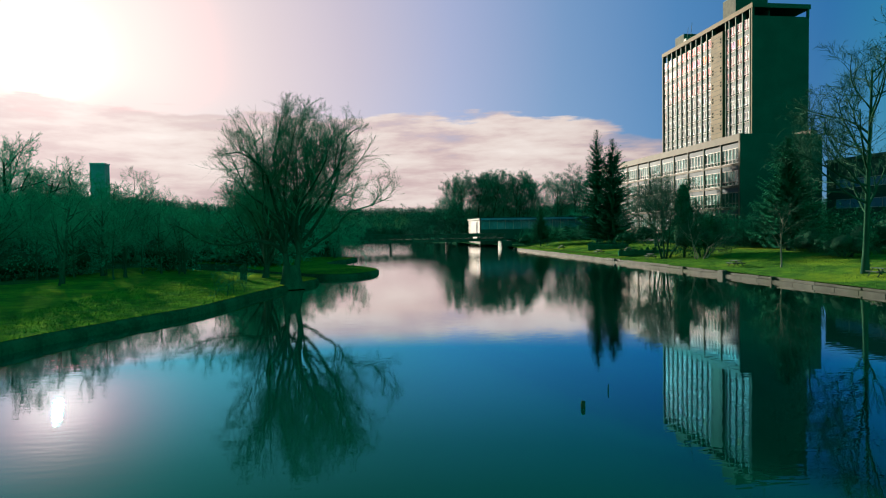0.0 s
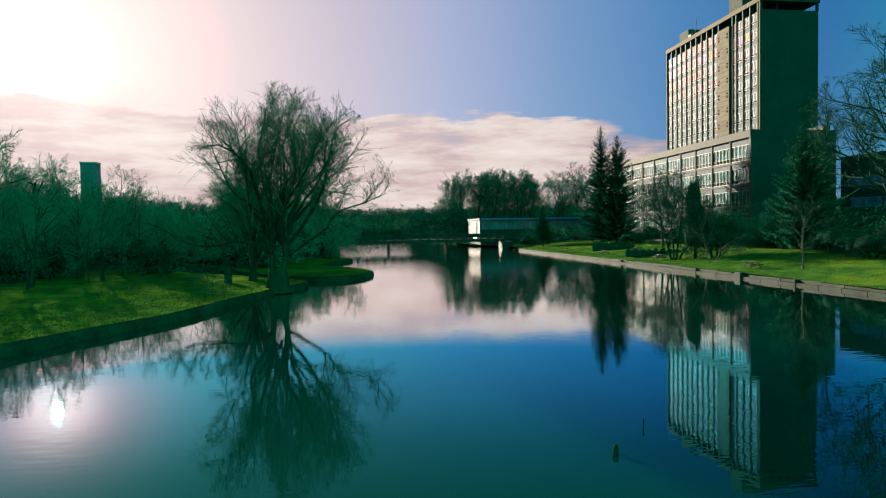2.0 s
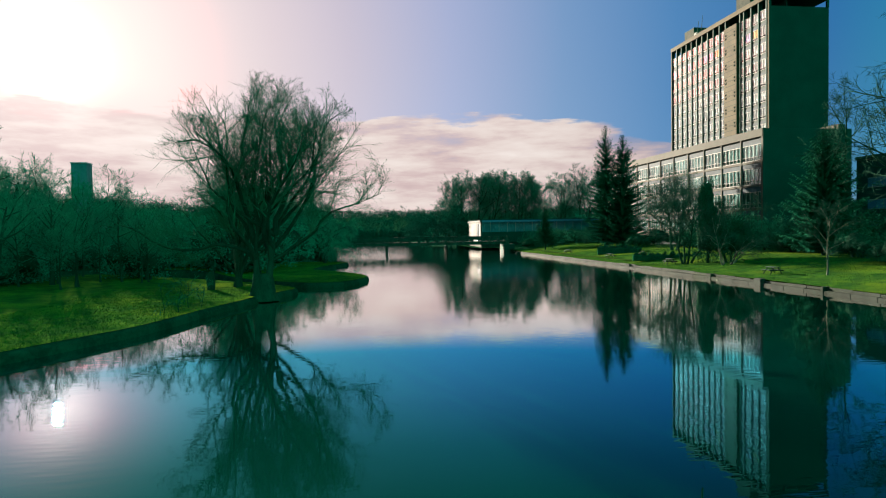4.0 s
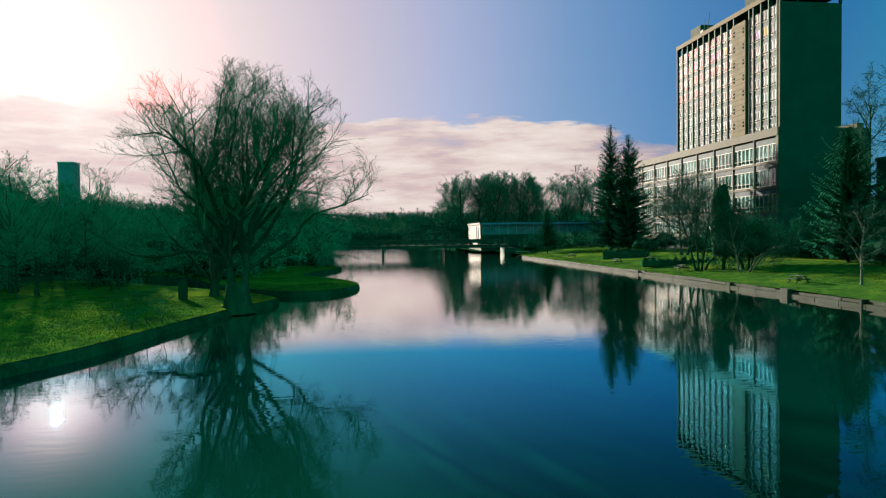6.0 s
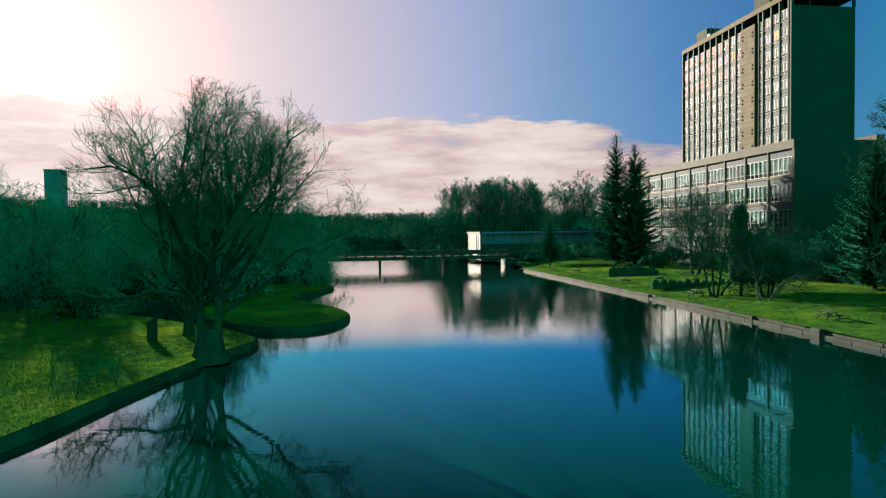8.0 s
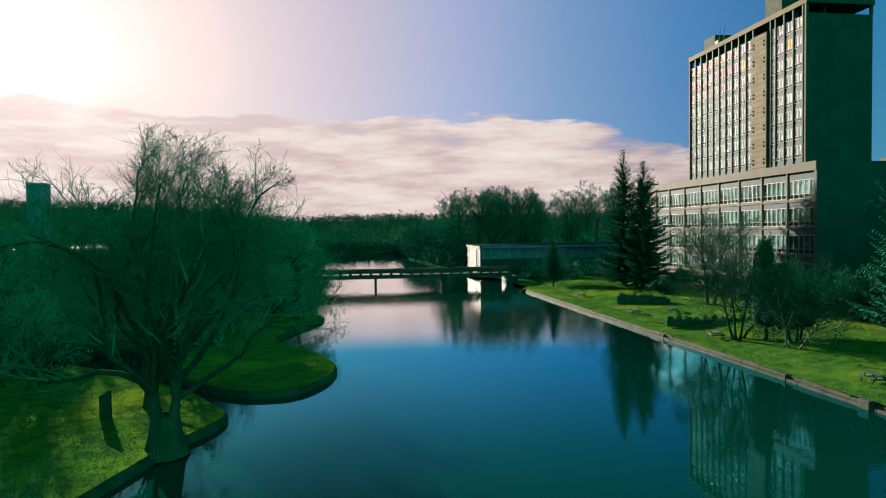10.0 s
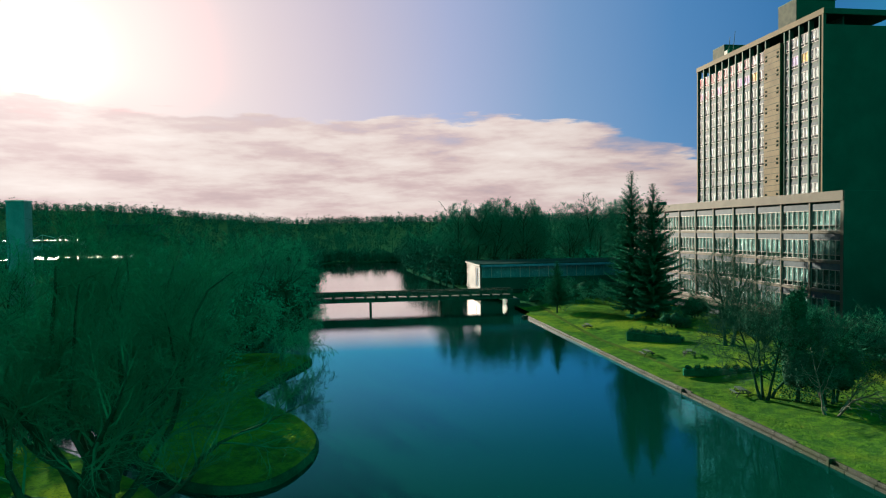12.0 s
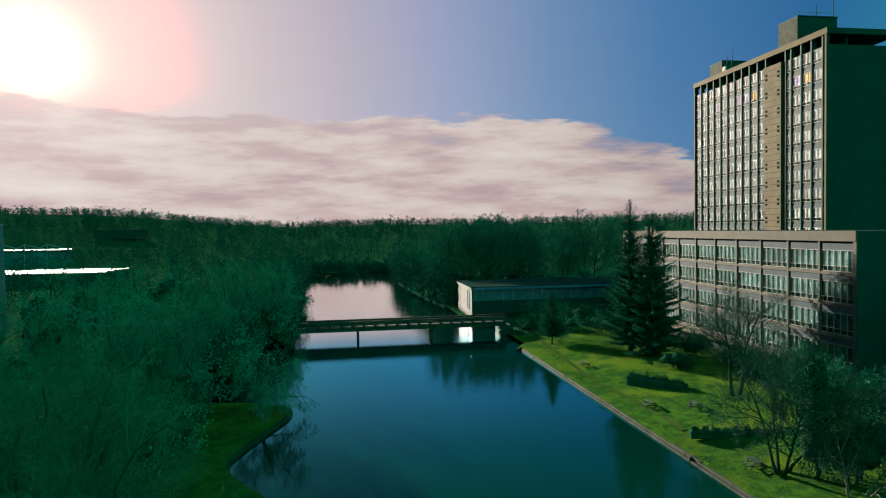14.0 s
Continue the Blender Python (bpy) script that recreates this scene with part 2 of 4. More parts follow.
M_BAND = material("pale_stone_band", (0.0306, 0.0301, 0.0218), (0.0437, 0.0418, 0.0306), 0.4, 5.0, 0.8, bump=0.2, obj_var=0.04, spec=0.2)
# slate of the end walls; also painted on other faces as their shade
M_SLATE_SHADE = material("dark_slate_and_shade", (0.001, 0.024, 0.019), (0.003, 0.034, 0.027), 0.25, 6.0, 0.75, bump=0.3, spec=0.1)
M_FIN = material("dark_fin", (0.0050, 0.0305, 0.0250), (0.0100, 0.0470, 0.0380), 0.8, 8.0, 0.7, bump=0.1, spec=0.1)
M_SPAN = material("grey_spandrel", (0.0110, 0.0230, 0.0310), (0.0190, 0.0350, 0.0450), 0.8, 8.0, 0.7, bump=0.1, obj_var=0.1, spec=0.1)
M_FRAME = material("white_window_frame", (0.0939, 0.0968, 0.0900), (0.1162, 0.1186, 0.1088), 1.0, 9.0, 0.5, bump=0.05)
M_BLIND = material("pale_blind", (0.1674, 0.1548, 0.1584), (0.2088, 0.1944, 0.1980), 0.5, 3.0, 0.9, bump=0, obj_var=0.18)
M_ORANGE = material("orange_blind", (0.3108, 0.1596, 0.0444), (0.3552, 0.1998, 0.0666), 0.5, 3.0, 0.9, bump=0)
M_VIOLET = material("violet_blind", (0.2021, 0.1443, 0.2503), (0.2503, 0.1827, 0.2984), 0.5, 3.0, 0.9, bump=0)
M_TEAL = material("office_interior", (0.012, 0.038, 0.038), (0.061, 0.104, 0.100), 0.45, 2.0, 0.9, bump=0, obj_var=0.35)
M_ROOF = material("flat_roof_felt", (0.0096, 0.0216, 0.0216), (0.0204, 0.0360, 0.0348), 0.4, 5.0, 0.9, bump=0.2, spec=0.0)
M_WHITE = material("white_render", (0.1562, 0.1458, 0.1302), (0.1979, 0.1875, 0.1718), 0.5, 5.0, 0.7, bump=0.15, third=(0.150, 0.143, 0.127))
M_WOOD = material("dark_timber", (0.0041, 0.0181, 0.0128), (0.0107, 0.0384, 0.0269), 1.0, 9.0, 0.75, bump=0.4, obj_var=0.2, spec=0.1)
M_METAL = material("grey_metal", (0.1875, 0.2100, 0.2175), (0.2850, 0.3075, 0.3150), 0.8, 9.0, 0.4, metal=0.6, bump=0.05)
M_BLUEROOF = material("blue_fascia", (0.015, 0.075, 0.14), (0.028, 0.11, 0.19), 0.8, 6.0, 0.4, bump=0.05, spec=0.3)
M_CLAD = material("blue_grey_cladding", (0.0650, 0.0845, 0.0975), (0.1040, 0.1235, 0.1430), 0.3, 5.0, 0.6, bump=0.1, spec=0.2)
M_PATH = material("trodden_path", (0.0168, 0.0372, 0.0084), (0.0330, 0.0540, 0.0132), 0.8, 6.0, 0.95, bump=0.4, spec=0.0)
M_BLUEPANE = material("blue_glazing", (0.0150, 0.0600, 0.0840), (0.0300, 0.0990, 0.1350), 0.4, 3.0, 0.25, bump=0, spec=0.5)
M_PAVILION = material("pavilion_render", (0.0285, 0.0264, 0.0244), (0.0402, 0.0376, 0.0342), 0.5, 5.0, 0.7, bump=0.15, third=(0.056, 0.056, 0.050))
M_SHED = material("grey_metal_roof", (0.0203, 0.0292, 0.0292), (0.0382, 0.0473, 0.0473), 0.3, 3.0, 0.6, bump=0.1, spec=0.2)

# ---------------------------------------------------------------- mesh helpers


class Geo:
    """Vertices and faces of one mesh."""

    def __init__(self):
        self.v, self.f = [], []

    def box(self, x0, x1, y0, y1, z0, z1, c=0.0):
        """A box; with c its edges are chamfered by c."""
        if c <= 0:
            i = len(self.v)
            self.v += [(x, y, z) for z in (z0, z1) for y in (y0, y1) for x in (x0, x1)]
            self.f += [tuple(i + k for k in q) for q in ((0, 2, 3, 1), (4, 5, 7, 6), (0, 1, 5, 4), (2, 6, 7, 3), (0, 4, 6, 2), (1, 3, 7, 5))]
            return self
        bm = bmesh.new()
        bmesh.ops.create_cube(bm, size=1.0, matrix=Matrix.Translation(((x0 + x1) / 2, (y0 + y1) / 2, (z0 + z1) / 2)) @ Matrix.Diagonal((x1 - x0, y1 - y0, z1 - z0, 1)))
        bmesh.ops.bevel(bm, geom=bm.edges[:], offset=c, segments=1, affect="EDGES")
        i = len(self.v)
        bm.verts.index_update()
        self.v += [tuple(v.co) for v in bm.verts]
        self.f += [tuple(i + v.index for v in f.verts) for f in bm.faces]
        bm.free()
        return self

    def tube(self, pts, radii, sides=5, cap=True):
        i0 = len(self.v)
        n = len(pts)
        for k, (p, r) in enumerate(zip(pts, radii)):
            d = (pts[min(k + 1, n - 1)] - pts[max(k - 1, 0)])
            d = d.normalized() if d.length > 1e-6 else Vector((0, 0, 1))
            a = d.cross(Vector((0.31, 0.95, 0.11)) if abs(d.x) < 0.9 else Vector((0, 0, 1))).normalized()
            b = d.cross(a)
            for s in range(sides):
                t = 6.28319 * s / sides
                q = p + (a * math.cos(t) + b * math.sin(t)) * r
                self.v.append((q.x, q.y, q.z))
        for k in range(n - 1):
            for s in range(sides):
                u = (s + 1) % sides
                a = i0 + k * sides
                self.f.append((a + s, a + u, a + sides + u, a + sides + s))
        if cap:
            self.f.append(tuple(i0 + (n - 1) * sides + s for s in range(sides)))
        return self

    def lattice(self, x0, x1, ys, zs, holes):
        """A plate from x0 to x1 on the grid ys, zs, with the cells in holes cut out: one welded solid."""
        ids, n, m = {}, len(ys) - 1, len(zs) - 1

        def vert(x, i, j):
            if (x, i, j) not in ids:
                ids[x, i, j] = len(self.v)
                self.v.append((x, ys[i], zs[j]))
            return ids[x, i, j]

        solid = lambda i, j: 0 <= i < n and 0 <= j < m and (i, j) not in holes
        for i in range(n):
            for j in range(m):
                if not solid(i, j):
                    continue
                q = ((i, j), (i + 1, j), (i + 1, j + 1), (i, j + 1))
                self.f.append(tuple(vert(x0, *c) for c in reversed(q)))
                for di, dj, a, b in ((0, -1, 0, 1), (1, 0, 1, 2), (0, 1, 2, 3), (-1, 0, 3, 0)):
                    if not solid(i + di, j + dj):
                        self.f.append((vert(x0, *q[a]), vert(x0, *q[b]), vert(x1, *q[b]), vert(x1, *q[a])))
        return self

    def tri(self, a, b, c):
        i = len(self.v)
        self.v += [tuple(a), tuple(b), tuple(c)]
        self.f.append((i, i + 1, i + 2))

    def mesh(self, name, mat, smooth=False):
        me = bpy.data.meshes.new(name)
        me.from_pydata(self.v, [], self.f)
        me.materials.append(mat)
        if smooth:
            me.shade_smooth()
        return me


def part(name, geo, mat, parent=None, label="", smooth=False):
    """One mesh object, under a thing if a parent is given."""
    me = geo if isinstance(geo, bpy.types.Mesh) else geo.mesh(name, mat, smooth)
    ob = new(name, me)
    if parent:
        ob.parent = parent
    if label:
        ob["label"] = label
    return ob


def thing(name, label, category, where=(0, 0, 0), group="", kind=""):
    ob = new(name)
    ob.location = where
    return tagged(ob, label, category, group, kind)


def sstep(v, lo, hi):
    t = min(max((v - lo) / (hi - lo), 0.0), 1.0)
    return t * t * (3 - 2 * t)


# ---------------------------------------------------------------- ground and lake
def curve(pts, steps=4):
    """A smooth line through the points."""
    out = []
    for i in range(len(pts) - 1):
        p0, p1, p2, p3 = (Vector(pts[min(max(i + k, 0), len(pts) - 1)]) for k in (-1, 0, 1, 2))
        for s in range(steps):
            t = s / steps
            out.append(0.5 * ((2 * p1) + (p2 - p0) * t + (2 * p0 - 5 * p1 + 4 * p2 - p3) * t * t + (3 * p1 - p0 - 3 * p2 + p3) * t ** 3))
    out.append(Vector(pts[-1]))
    return out


LEFT_SHORE = curve([(-26, -70), (-22, -10), (-18.5, 18), (-16, 30), (-13.4, 36.5), (-10.4, 42.5), (-8.6, 49.7), (-6.4, 57.4), (-4.7, 61.3), (-4.5, 63.4),
                    (-6.0, 66.0), (-8.6, 69.6), (-12.5, 73.2), (-18.0, 78.0), (-26.0, 82.5), (-36.0, 85.0), (-37.0, 92.0), (-27.0, 92.0), (-20.0, 90.5), (-14.2, 82.0),
                    (-10.8, 75.4), (-8.0, 71.6), (-4.3, 68.6), (-0.8, 68.6), (1.4, 72.0), (1.9, 76.5), (0.0, 82.0), (-3.4, 87.0), (-5.0, 91.0), (-4.0, 96.0), (-1.6, 103.0),
                    (-0.8, 106.6), (-2.2, 109.0), (-6.5, 111.0), (-12.5, 112.5), (-15.0, 120.0), (-13.5, 134.0), (-10.0, 150.0), (-9.0, 170.0), (-9.5, 220.0),
                    (-13.0, 270.0), (-14.0, 318.0), (-12.0, 340.0), (-6.0, 345.0), (4.0, 343.0), (13.0, 346.0), (22.0, 343.0), (26.0, 338.0), (26.5, 312.0), (25.0, 281.0), (26.5, 254.0), (29.0, 225.0), (31.5, 200.0)])
RIGHT_SHORE = [Vector(p) for p in ((31.8, 192.0), (32.0, 171.0), (36.3, 166.0), (37.0, 150.0), (37.0, 141.0), (35.5, 138.9), (36.4, 87.5), (36.8, 58.4), (37.2, 35.0), (38.0, -20.0), (38.6, -70.0))]
LAKE = LEFT_SHORE + RIGHT_SHORE


def in_lake(x, y):
    hit, n = False, len(LAKE)
    for i in range(n):
        a, b = LAKE[i], LAKE[i - 1]
        if (a.y > y) != (b.y > y) and x < (b.x - a.x) * (y - a.y) / (b.y - a.y) + a.x:
            hit = not hit
    return hit


def height(x, y):
    """The ground's height over the water."""
    r = math.hypot(x, y - 60)
    if x > 31 and y < 192:
        h = 0.49 + 1.30 * sstep(x, 37.5, 52) + 0.1 * noise.noise((x * 0.15, y * 0.15, 0))
    else:
        h = 0.50 + 0.40 * sstep(-x, 10, 32) + 0.08 * noise.noise((x * 0.12, y * 0.12, 3))
    az = math.degrees(math.atan2(x, y))
    top = 31 + 24 * sstep(-az, 6, 22) + 3 * noise.noise((az * 0.12, 0, 0))
    return h + top * sstep(r, 420, 1150) - 12 * sstep(r, 1300, 2500)


def build_ground():
    from mathutils import geometry
    pts = [Vector(p) for p in LAKE]
    n = len(pts)
    rnd = random.Random(4)
    for (x0, x1, y0, y1, step) in ((-48, 66, -40, 170, 3.2), (-160, 190, -120, 400, 13), (-700, 700, -700, 1300, 60), (-4000, 4000, -3500, 4500, 400)):
        y = y0
        while y <= y1:
            x = x0
            while x <= x1:
                q = Vector((x + rnd.uniform(-0.2, 0.2) * step, y + rnd.uniform(-0.2, 0.2) * step))
                if not in_lake(q.x, q.y) and min((q - p).length for p in pts[:n]) > step * 0.45:
                    pts.append(q)
                x += step
            y += step
    vs, _, fs, *_ = geometry.delaunay_2d_cdt(pts, [(i, (i + 1) % n) for i in range(n)], [], 0, 1e-4)
    keep = [f for f in fs if not in_lake(sum(vs[i].x for i in f) / 3, sum(vs[i].y for i in f) / 3)]
    me = bpy.data.meshes.new("ground")
    me.from_pydata([(v.x, v.y, height(v.x, v.y)) for v in vs], [], keep)
    for m in (M_LAWN, M_WILD):
        me.materials.append(m)
    for p in me.polygons:
        c = p.center
        lawn = (34 < c.x < 62.5 and -60 < c.y < 150) or (-31 < c.x < 4 and -60 < c.y < 112)
        p.material_index = 0 if lawn else 1
    me.shade_smooth()
    tagged(new("ground", me), "park lawn running into wooded hills", "ground", kind="structure")


build_ground()
part_water = Geo()
part_water.v = [(-900, -900, 0), (900, -900, 0), (900, 1200, 0), (-900, 1200, 0)]
part_water.f = [(0, 1, 2, 3)]
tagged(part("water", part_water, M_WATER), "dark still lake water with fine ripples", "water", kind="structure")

bank = Geo()
for k, p in enumerate(LEFT_SHORE):
    d = (LEFT_SHORE[min(k + 1, len(LEFT_SHORE) - 1)] - LEFT_SHORE[max(k - 1, 0)]).normalized()
    nrm = Vector((d.y, -d.x))
    h = height(p.x, p.y)
    w = 0.12 * noise.noise((p.x * 0.9, p.y * 0.9, 7))
    bank.v += [(p.x - nrm.x * 0.06, p.y - nrm.y * 0.06, h - 0.015), (p.x + nrm.x * 0.10, p.y + nrm.y * 0.10, h - 0.08),
               (p.x + nrm.x * (0.22 + w), p.y + nrm.y * (0.22 + w), h * 0.45), (p.x + nrm.x * 0.30, p.y + nrm.y * 0.30, -0.8)]
    if k:
        i = 4 * k - 4
        bank.f += [(i + j, i + j + 1, i + j + 5, i + j + 4) for j in range(3)]
tagged(part("lake_bank", bank, M_EARTH, smooth=True), "steep dark wet earth bank of the lake", "bank", kind="structure")

# ---------------------------------------------------------------- office tower and long block
def window_set(kind, w, h, lights, depth, blind_mat, transom=0.0, bar=0.07):
    """Meshes of one window: frame, blind and pane, lying in the plane x = 0 and facing -x, from (0, 0) to (w, h)."""
    fr, bl, pa = Geo(), Geo(), Geo()
    ys, zs = [0.0], [0.0, bar]
    for k in range(lights):
        ys += [(w - bar) * k / lights + bar, (w - bar) * (k + 1) / lights]
    ys.append(w)
    if transom:
        zs += [transom, transom + bar * 0.8]
    zs += [h - bar, h]
    fr.lattice(-depth, 0, ys, zs, {(i, j) for i in range(1, len(ys) - 1, 2) for j in range(1, len(zs) - 1, 2)})
    pa.box(-depth * 0.55, -depth * 0.55 + 0.012, bar * 0.5, w - bar * 0.5, bar * 0.5, h - bar * 0.5)
    bl.box(0.05, 0.07, 0.0, w, transom, h)
    return fr.mesh(kind, M_FRAME), bl.mesh("blind", blind_mat), pa.mesh("pane", M_GLASS)


def put_window(meshes, where, parent, blind=None):
    f = part("window", meshes[0], None, parent)
    f.location = where
    b = part("blind", blind or meshes[1], None, f)
    p = part("pane", meshes[2], None, f)
    p.visible_shadow = False
    return f


def office_tower():
    t = thing("office_tower", "tall slab office tower with stone spine and dark vertical fins", "office building")
    X0, X1, Y0, Y1, TOP = 90.0, 104.0, 131.7, 173.8, 55.7
    floors, f0, fh = 13, 6.4, 3.55
    gz = f0 + floors * fh                                   # floor of the open roof storey
    part("core", Geo().box(X0 + 0.75, X1 - 0.1, Y0 + 0.42, Y1 - 0.42, 0, gz), M_SLATE_SHADE, t)
    part("end_wall", Geo().box(X0 + 0.02, X1, Y0, Y0 + 0.4, 0, gz + 0.2, 0.03), M_SLATE_SHADE, t, "plain dark slate end wall")
    part("end_wall", Geo().box(X0 + 0.02, X1, Y1 - 0.4, Y1, 0, gz + 0.2, 0.03), M_SLATE_SHADE, t)
    # slab in the dark shade colour; only its sunlit west edge is stone
    part("roof_slab", Geo().box(X0 - 0.2, X1 + 0.3, Y0 - 0.25, Y1 + 0.25, TOP - 1.15, TOP - 0.1, 0.05), M_SLATE_SHADE, t, "projecting roof slab painted dark as in shade")
    part("slab_edge", Geo().box(X0 - 0.36, X0 - 0.2, Y0 - 0.24, Y1 + 0.25, TOP - 1.16, TOP - 0.08, 0.02), M_STONE, t, "pale stone edge of the roof slab")
    part("roof_felt", Geo().box(X0 + 0.3, X1 - 0.3, Y0 + 0.3, Y1 - 0.3, TOP - 0.1, TOP), M_ROOF, t)
    for y in (Y0 - 0.1, Y1 - 0.35):
        part("corner_pier", Geo().box(X0 - 0.30, X0 + 0.25, y + 0.1, y + 0.45, 0, TOP - 1.15), M_STONE, t)
        # dark strip paints the shade on the pier's south side
        part("pier_shade_strip", Geo().box(X0 - 0.28, X0 + 0.25, y + 0.02, y + 0.098, 0, TOP - 1.15), M_SLATE_SHADE, t)
        part("corner_pier", Geo().box(X1 - 0.5, X1, y, y + 0.45, gz + 0.2, TOP - 1.15), M_SLATE_SHADE, t)
    part("gallery_back_wall", Geo().box(X0 + 4.5, X0 + 4.8, Y0 + 1.0, Y1 - 5.0, gz, TOP - 1.15), M_SLATE_SHADE, t)
    # stone spine
    part("stone_spine", Geo().box(X0 - 0.55, X0 + 0.7, 142.9, 147.9, 0, gz + 0.1, 0.03), M_STONE, t, "pale stone spine with slot windows")
    course, slot = Geo().box(-0.012, 0.0, 0, 5.0, 0, 0.11).mesh("joint", M_BRICK), Geo().box(-0.02, 0.05, 0, 0.62, 0, 0.40).mesh("slot_window", M_SLOT)
    for k in range(floors):
        z = f0 + k * fh
        for dz in (0.2, 1.38, 2.56):
            o = part("joint", course, None, t)
            o.location = (X0 - 0.55, 142.9, z + dz)
        for y, dz in ((143.3, 0.9), (143.3, 1.75), (146.8, 0.9), (146.8, 1.75)):
            o = part("slot_window", slot, None, t)
            o.location = (X0 - 0.55, y, z + dz)
    # fins and the windows between them
    left = [147.9 + 2.58 * k for k in range(11)]
    right = [131.9, 132.75, 135.45, 138.05, 140.7, 142.2]
    fin = Geo().box(-0.20, 0.75, -0.17, 0.17, 0.0, TOP - 1.15, 0.02).mesh("fin", M_FIN)
    for y in left + right[1:]:
        o = part("fin", fin, None, t)
        o.location = (X0, y, 0)
    bays = list(zip(left[:-1], left[1:])) + list(zip(right[:-1], right[1:]))
    made, spans = {}, {}
    rnd = random.Random(9)
    for a, b in bays:
        w = round(b - a - 0.32, 2)
        if w not in made:
            made[w] = window_set("window", w, 2.36, 2 if w > 1.5 else 1, 0.10, M_BLIND, 0.50)
            spans[w] = (Geo().box(-0.06, 0.6, 0, w, 0, 0.62, 0.02).mesh("spandrel", M_SPAN),
                        Geo().box(0.0, 0.6, 0, w, 0.622, 1.188).mesh("apron", M_APRON))
        fr, bl, pa = made[w]
        for k in range(floors):
            z = f0 + k * fh
            if z < 15:
                continue
            o = part("spandrel", spans[w][0], None, t)
            o.location = (X0 + 0.06, a + 0.16, z)
            o = part("apron", spans[w][1], None, t)
            o.location = (X0 + 0.06, a + 0.16, z)
            mat = None
            if k == floors - 2 and rnd.random() < 0.42:
                mat = bl.copy()
                mat.materials[0] = rnd.choice((M_ORANGE, M_VIOLET, M_VIOLET))
            put_window((fr, bl, pa), (X0 + 0.06, a + 0.16, z + 1.19), t, mat)
    part("lower_wall", Geo().box(X0 + 0.2, X0 + 0.74, Y0 + 0.4, Y1 - 0.4, 0, 15.5), M_SPAN, t)
    # plant rooms on the roof: shaded sides painted dark, lit west face in brick
    plant = part("plant_room", Geo().box(93, 101.5, 142.8, 148.2, TOP, 61.4, 0.05), M_SLATE_SHADE, t, "brick lift plant room on the roof")
    part("lit_brick_face", Geo().box(92.9, 93.0, 142.82, 148.18, TOP, 61.4), M_BRICK, plant)
    part("coping", Geo().box(92.9, 101.6, 142.7, 148.3, 61.4, 61.65, 0.03), M_SLATE_SHADE, plant)
    plant = part("plant_room", Geo().box(93, 100.5, 167.4, 172.2, TOP, 59.5, 0.05), M_SLATE_SHADE, t, "small plant room on the roof")
    part("lit_brick_face", Geo().box(92.9, 93.0, 167.42, 172.18, TOP, 59.5), M_BRICK, plant)
    part("coping", Geo().box(92.9, 100.6, 167.3, 172.3, 59.5, 59.7, 0.03), M_SLATE_SHADE, plant)
    for x, y, z, h, lean in ((93.2, 166.4, TOP, 5.2, 0.9), (93.2, 164.6, TOP, 6.0, 1.1), (97.0, 142.9, 61.6, 2.4, 0), (100.8, 143.0, 61.6, 4.6, 0), (95.0, 148.0, 61.6, 1.2, 0)):
        part("mast", Geo().tube([Vector((x, y, z)), Vector((x, y - lean, z + h))], [0.09, 0.05], 6), M_FIN, t)
    part("mast_box", Geo().box(92.6, 93.1, 165.6, 166.9, TOP, TOP + 2.2, 0.04), M_WHITE, t, "white equipment cabinet beside the masts")
    part("handrail", Geo().tube([Vector((93.2, 143, 62.4)), Vector((101.3, 143, 62.4))], [0.05, 0.05], 5), M_METAL, t)
    return t


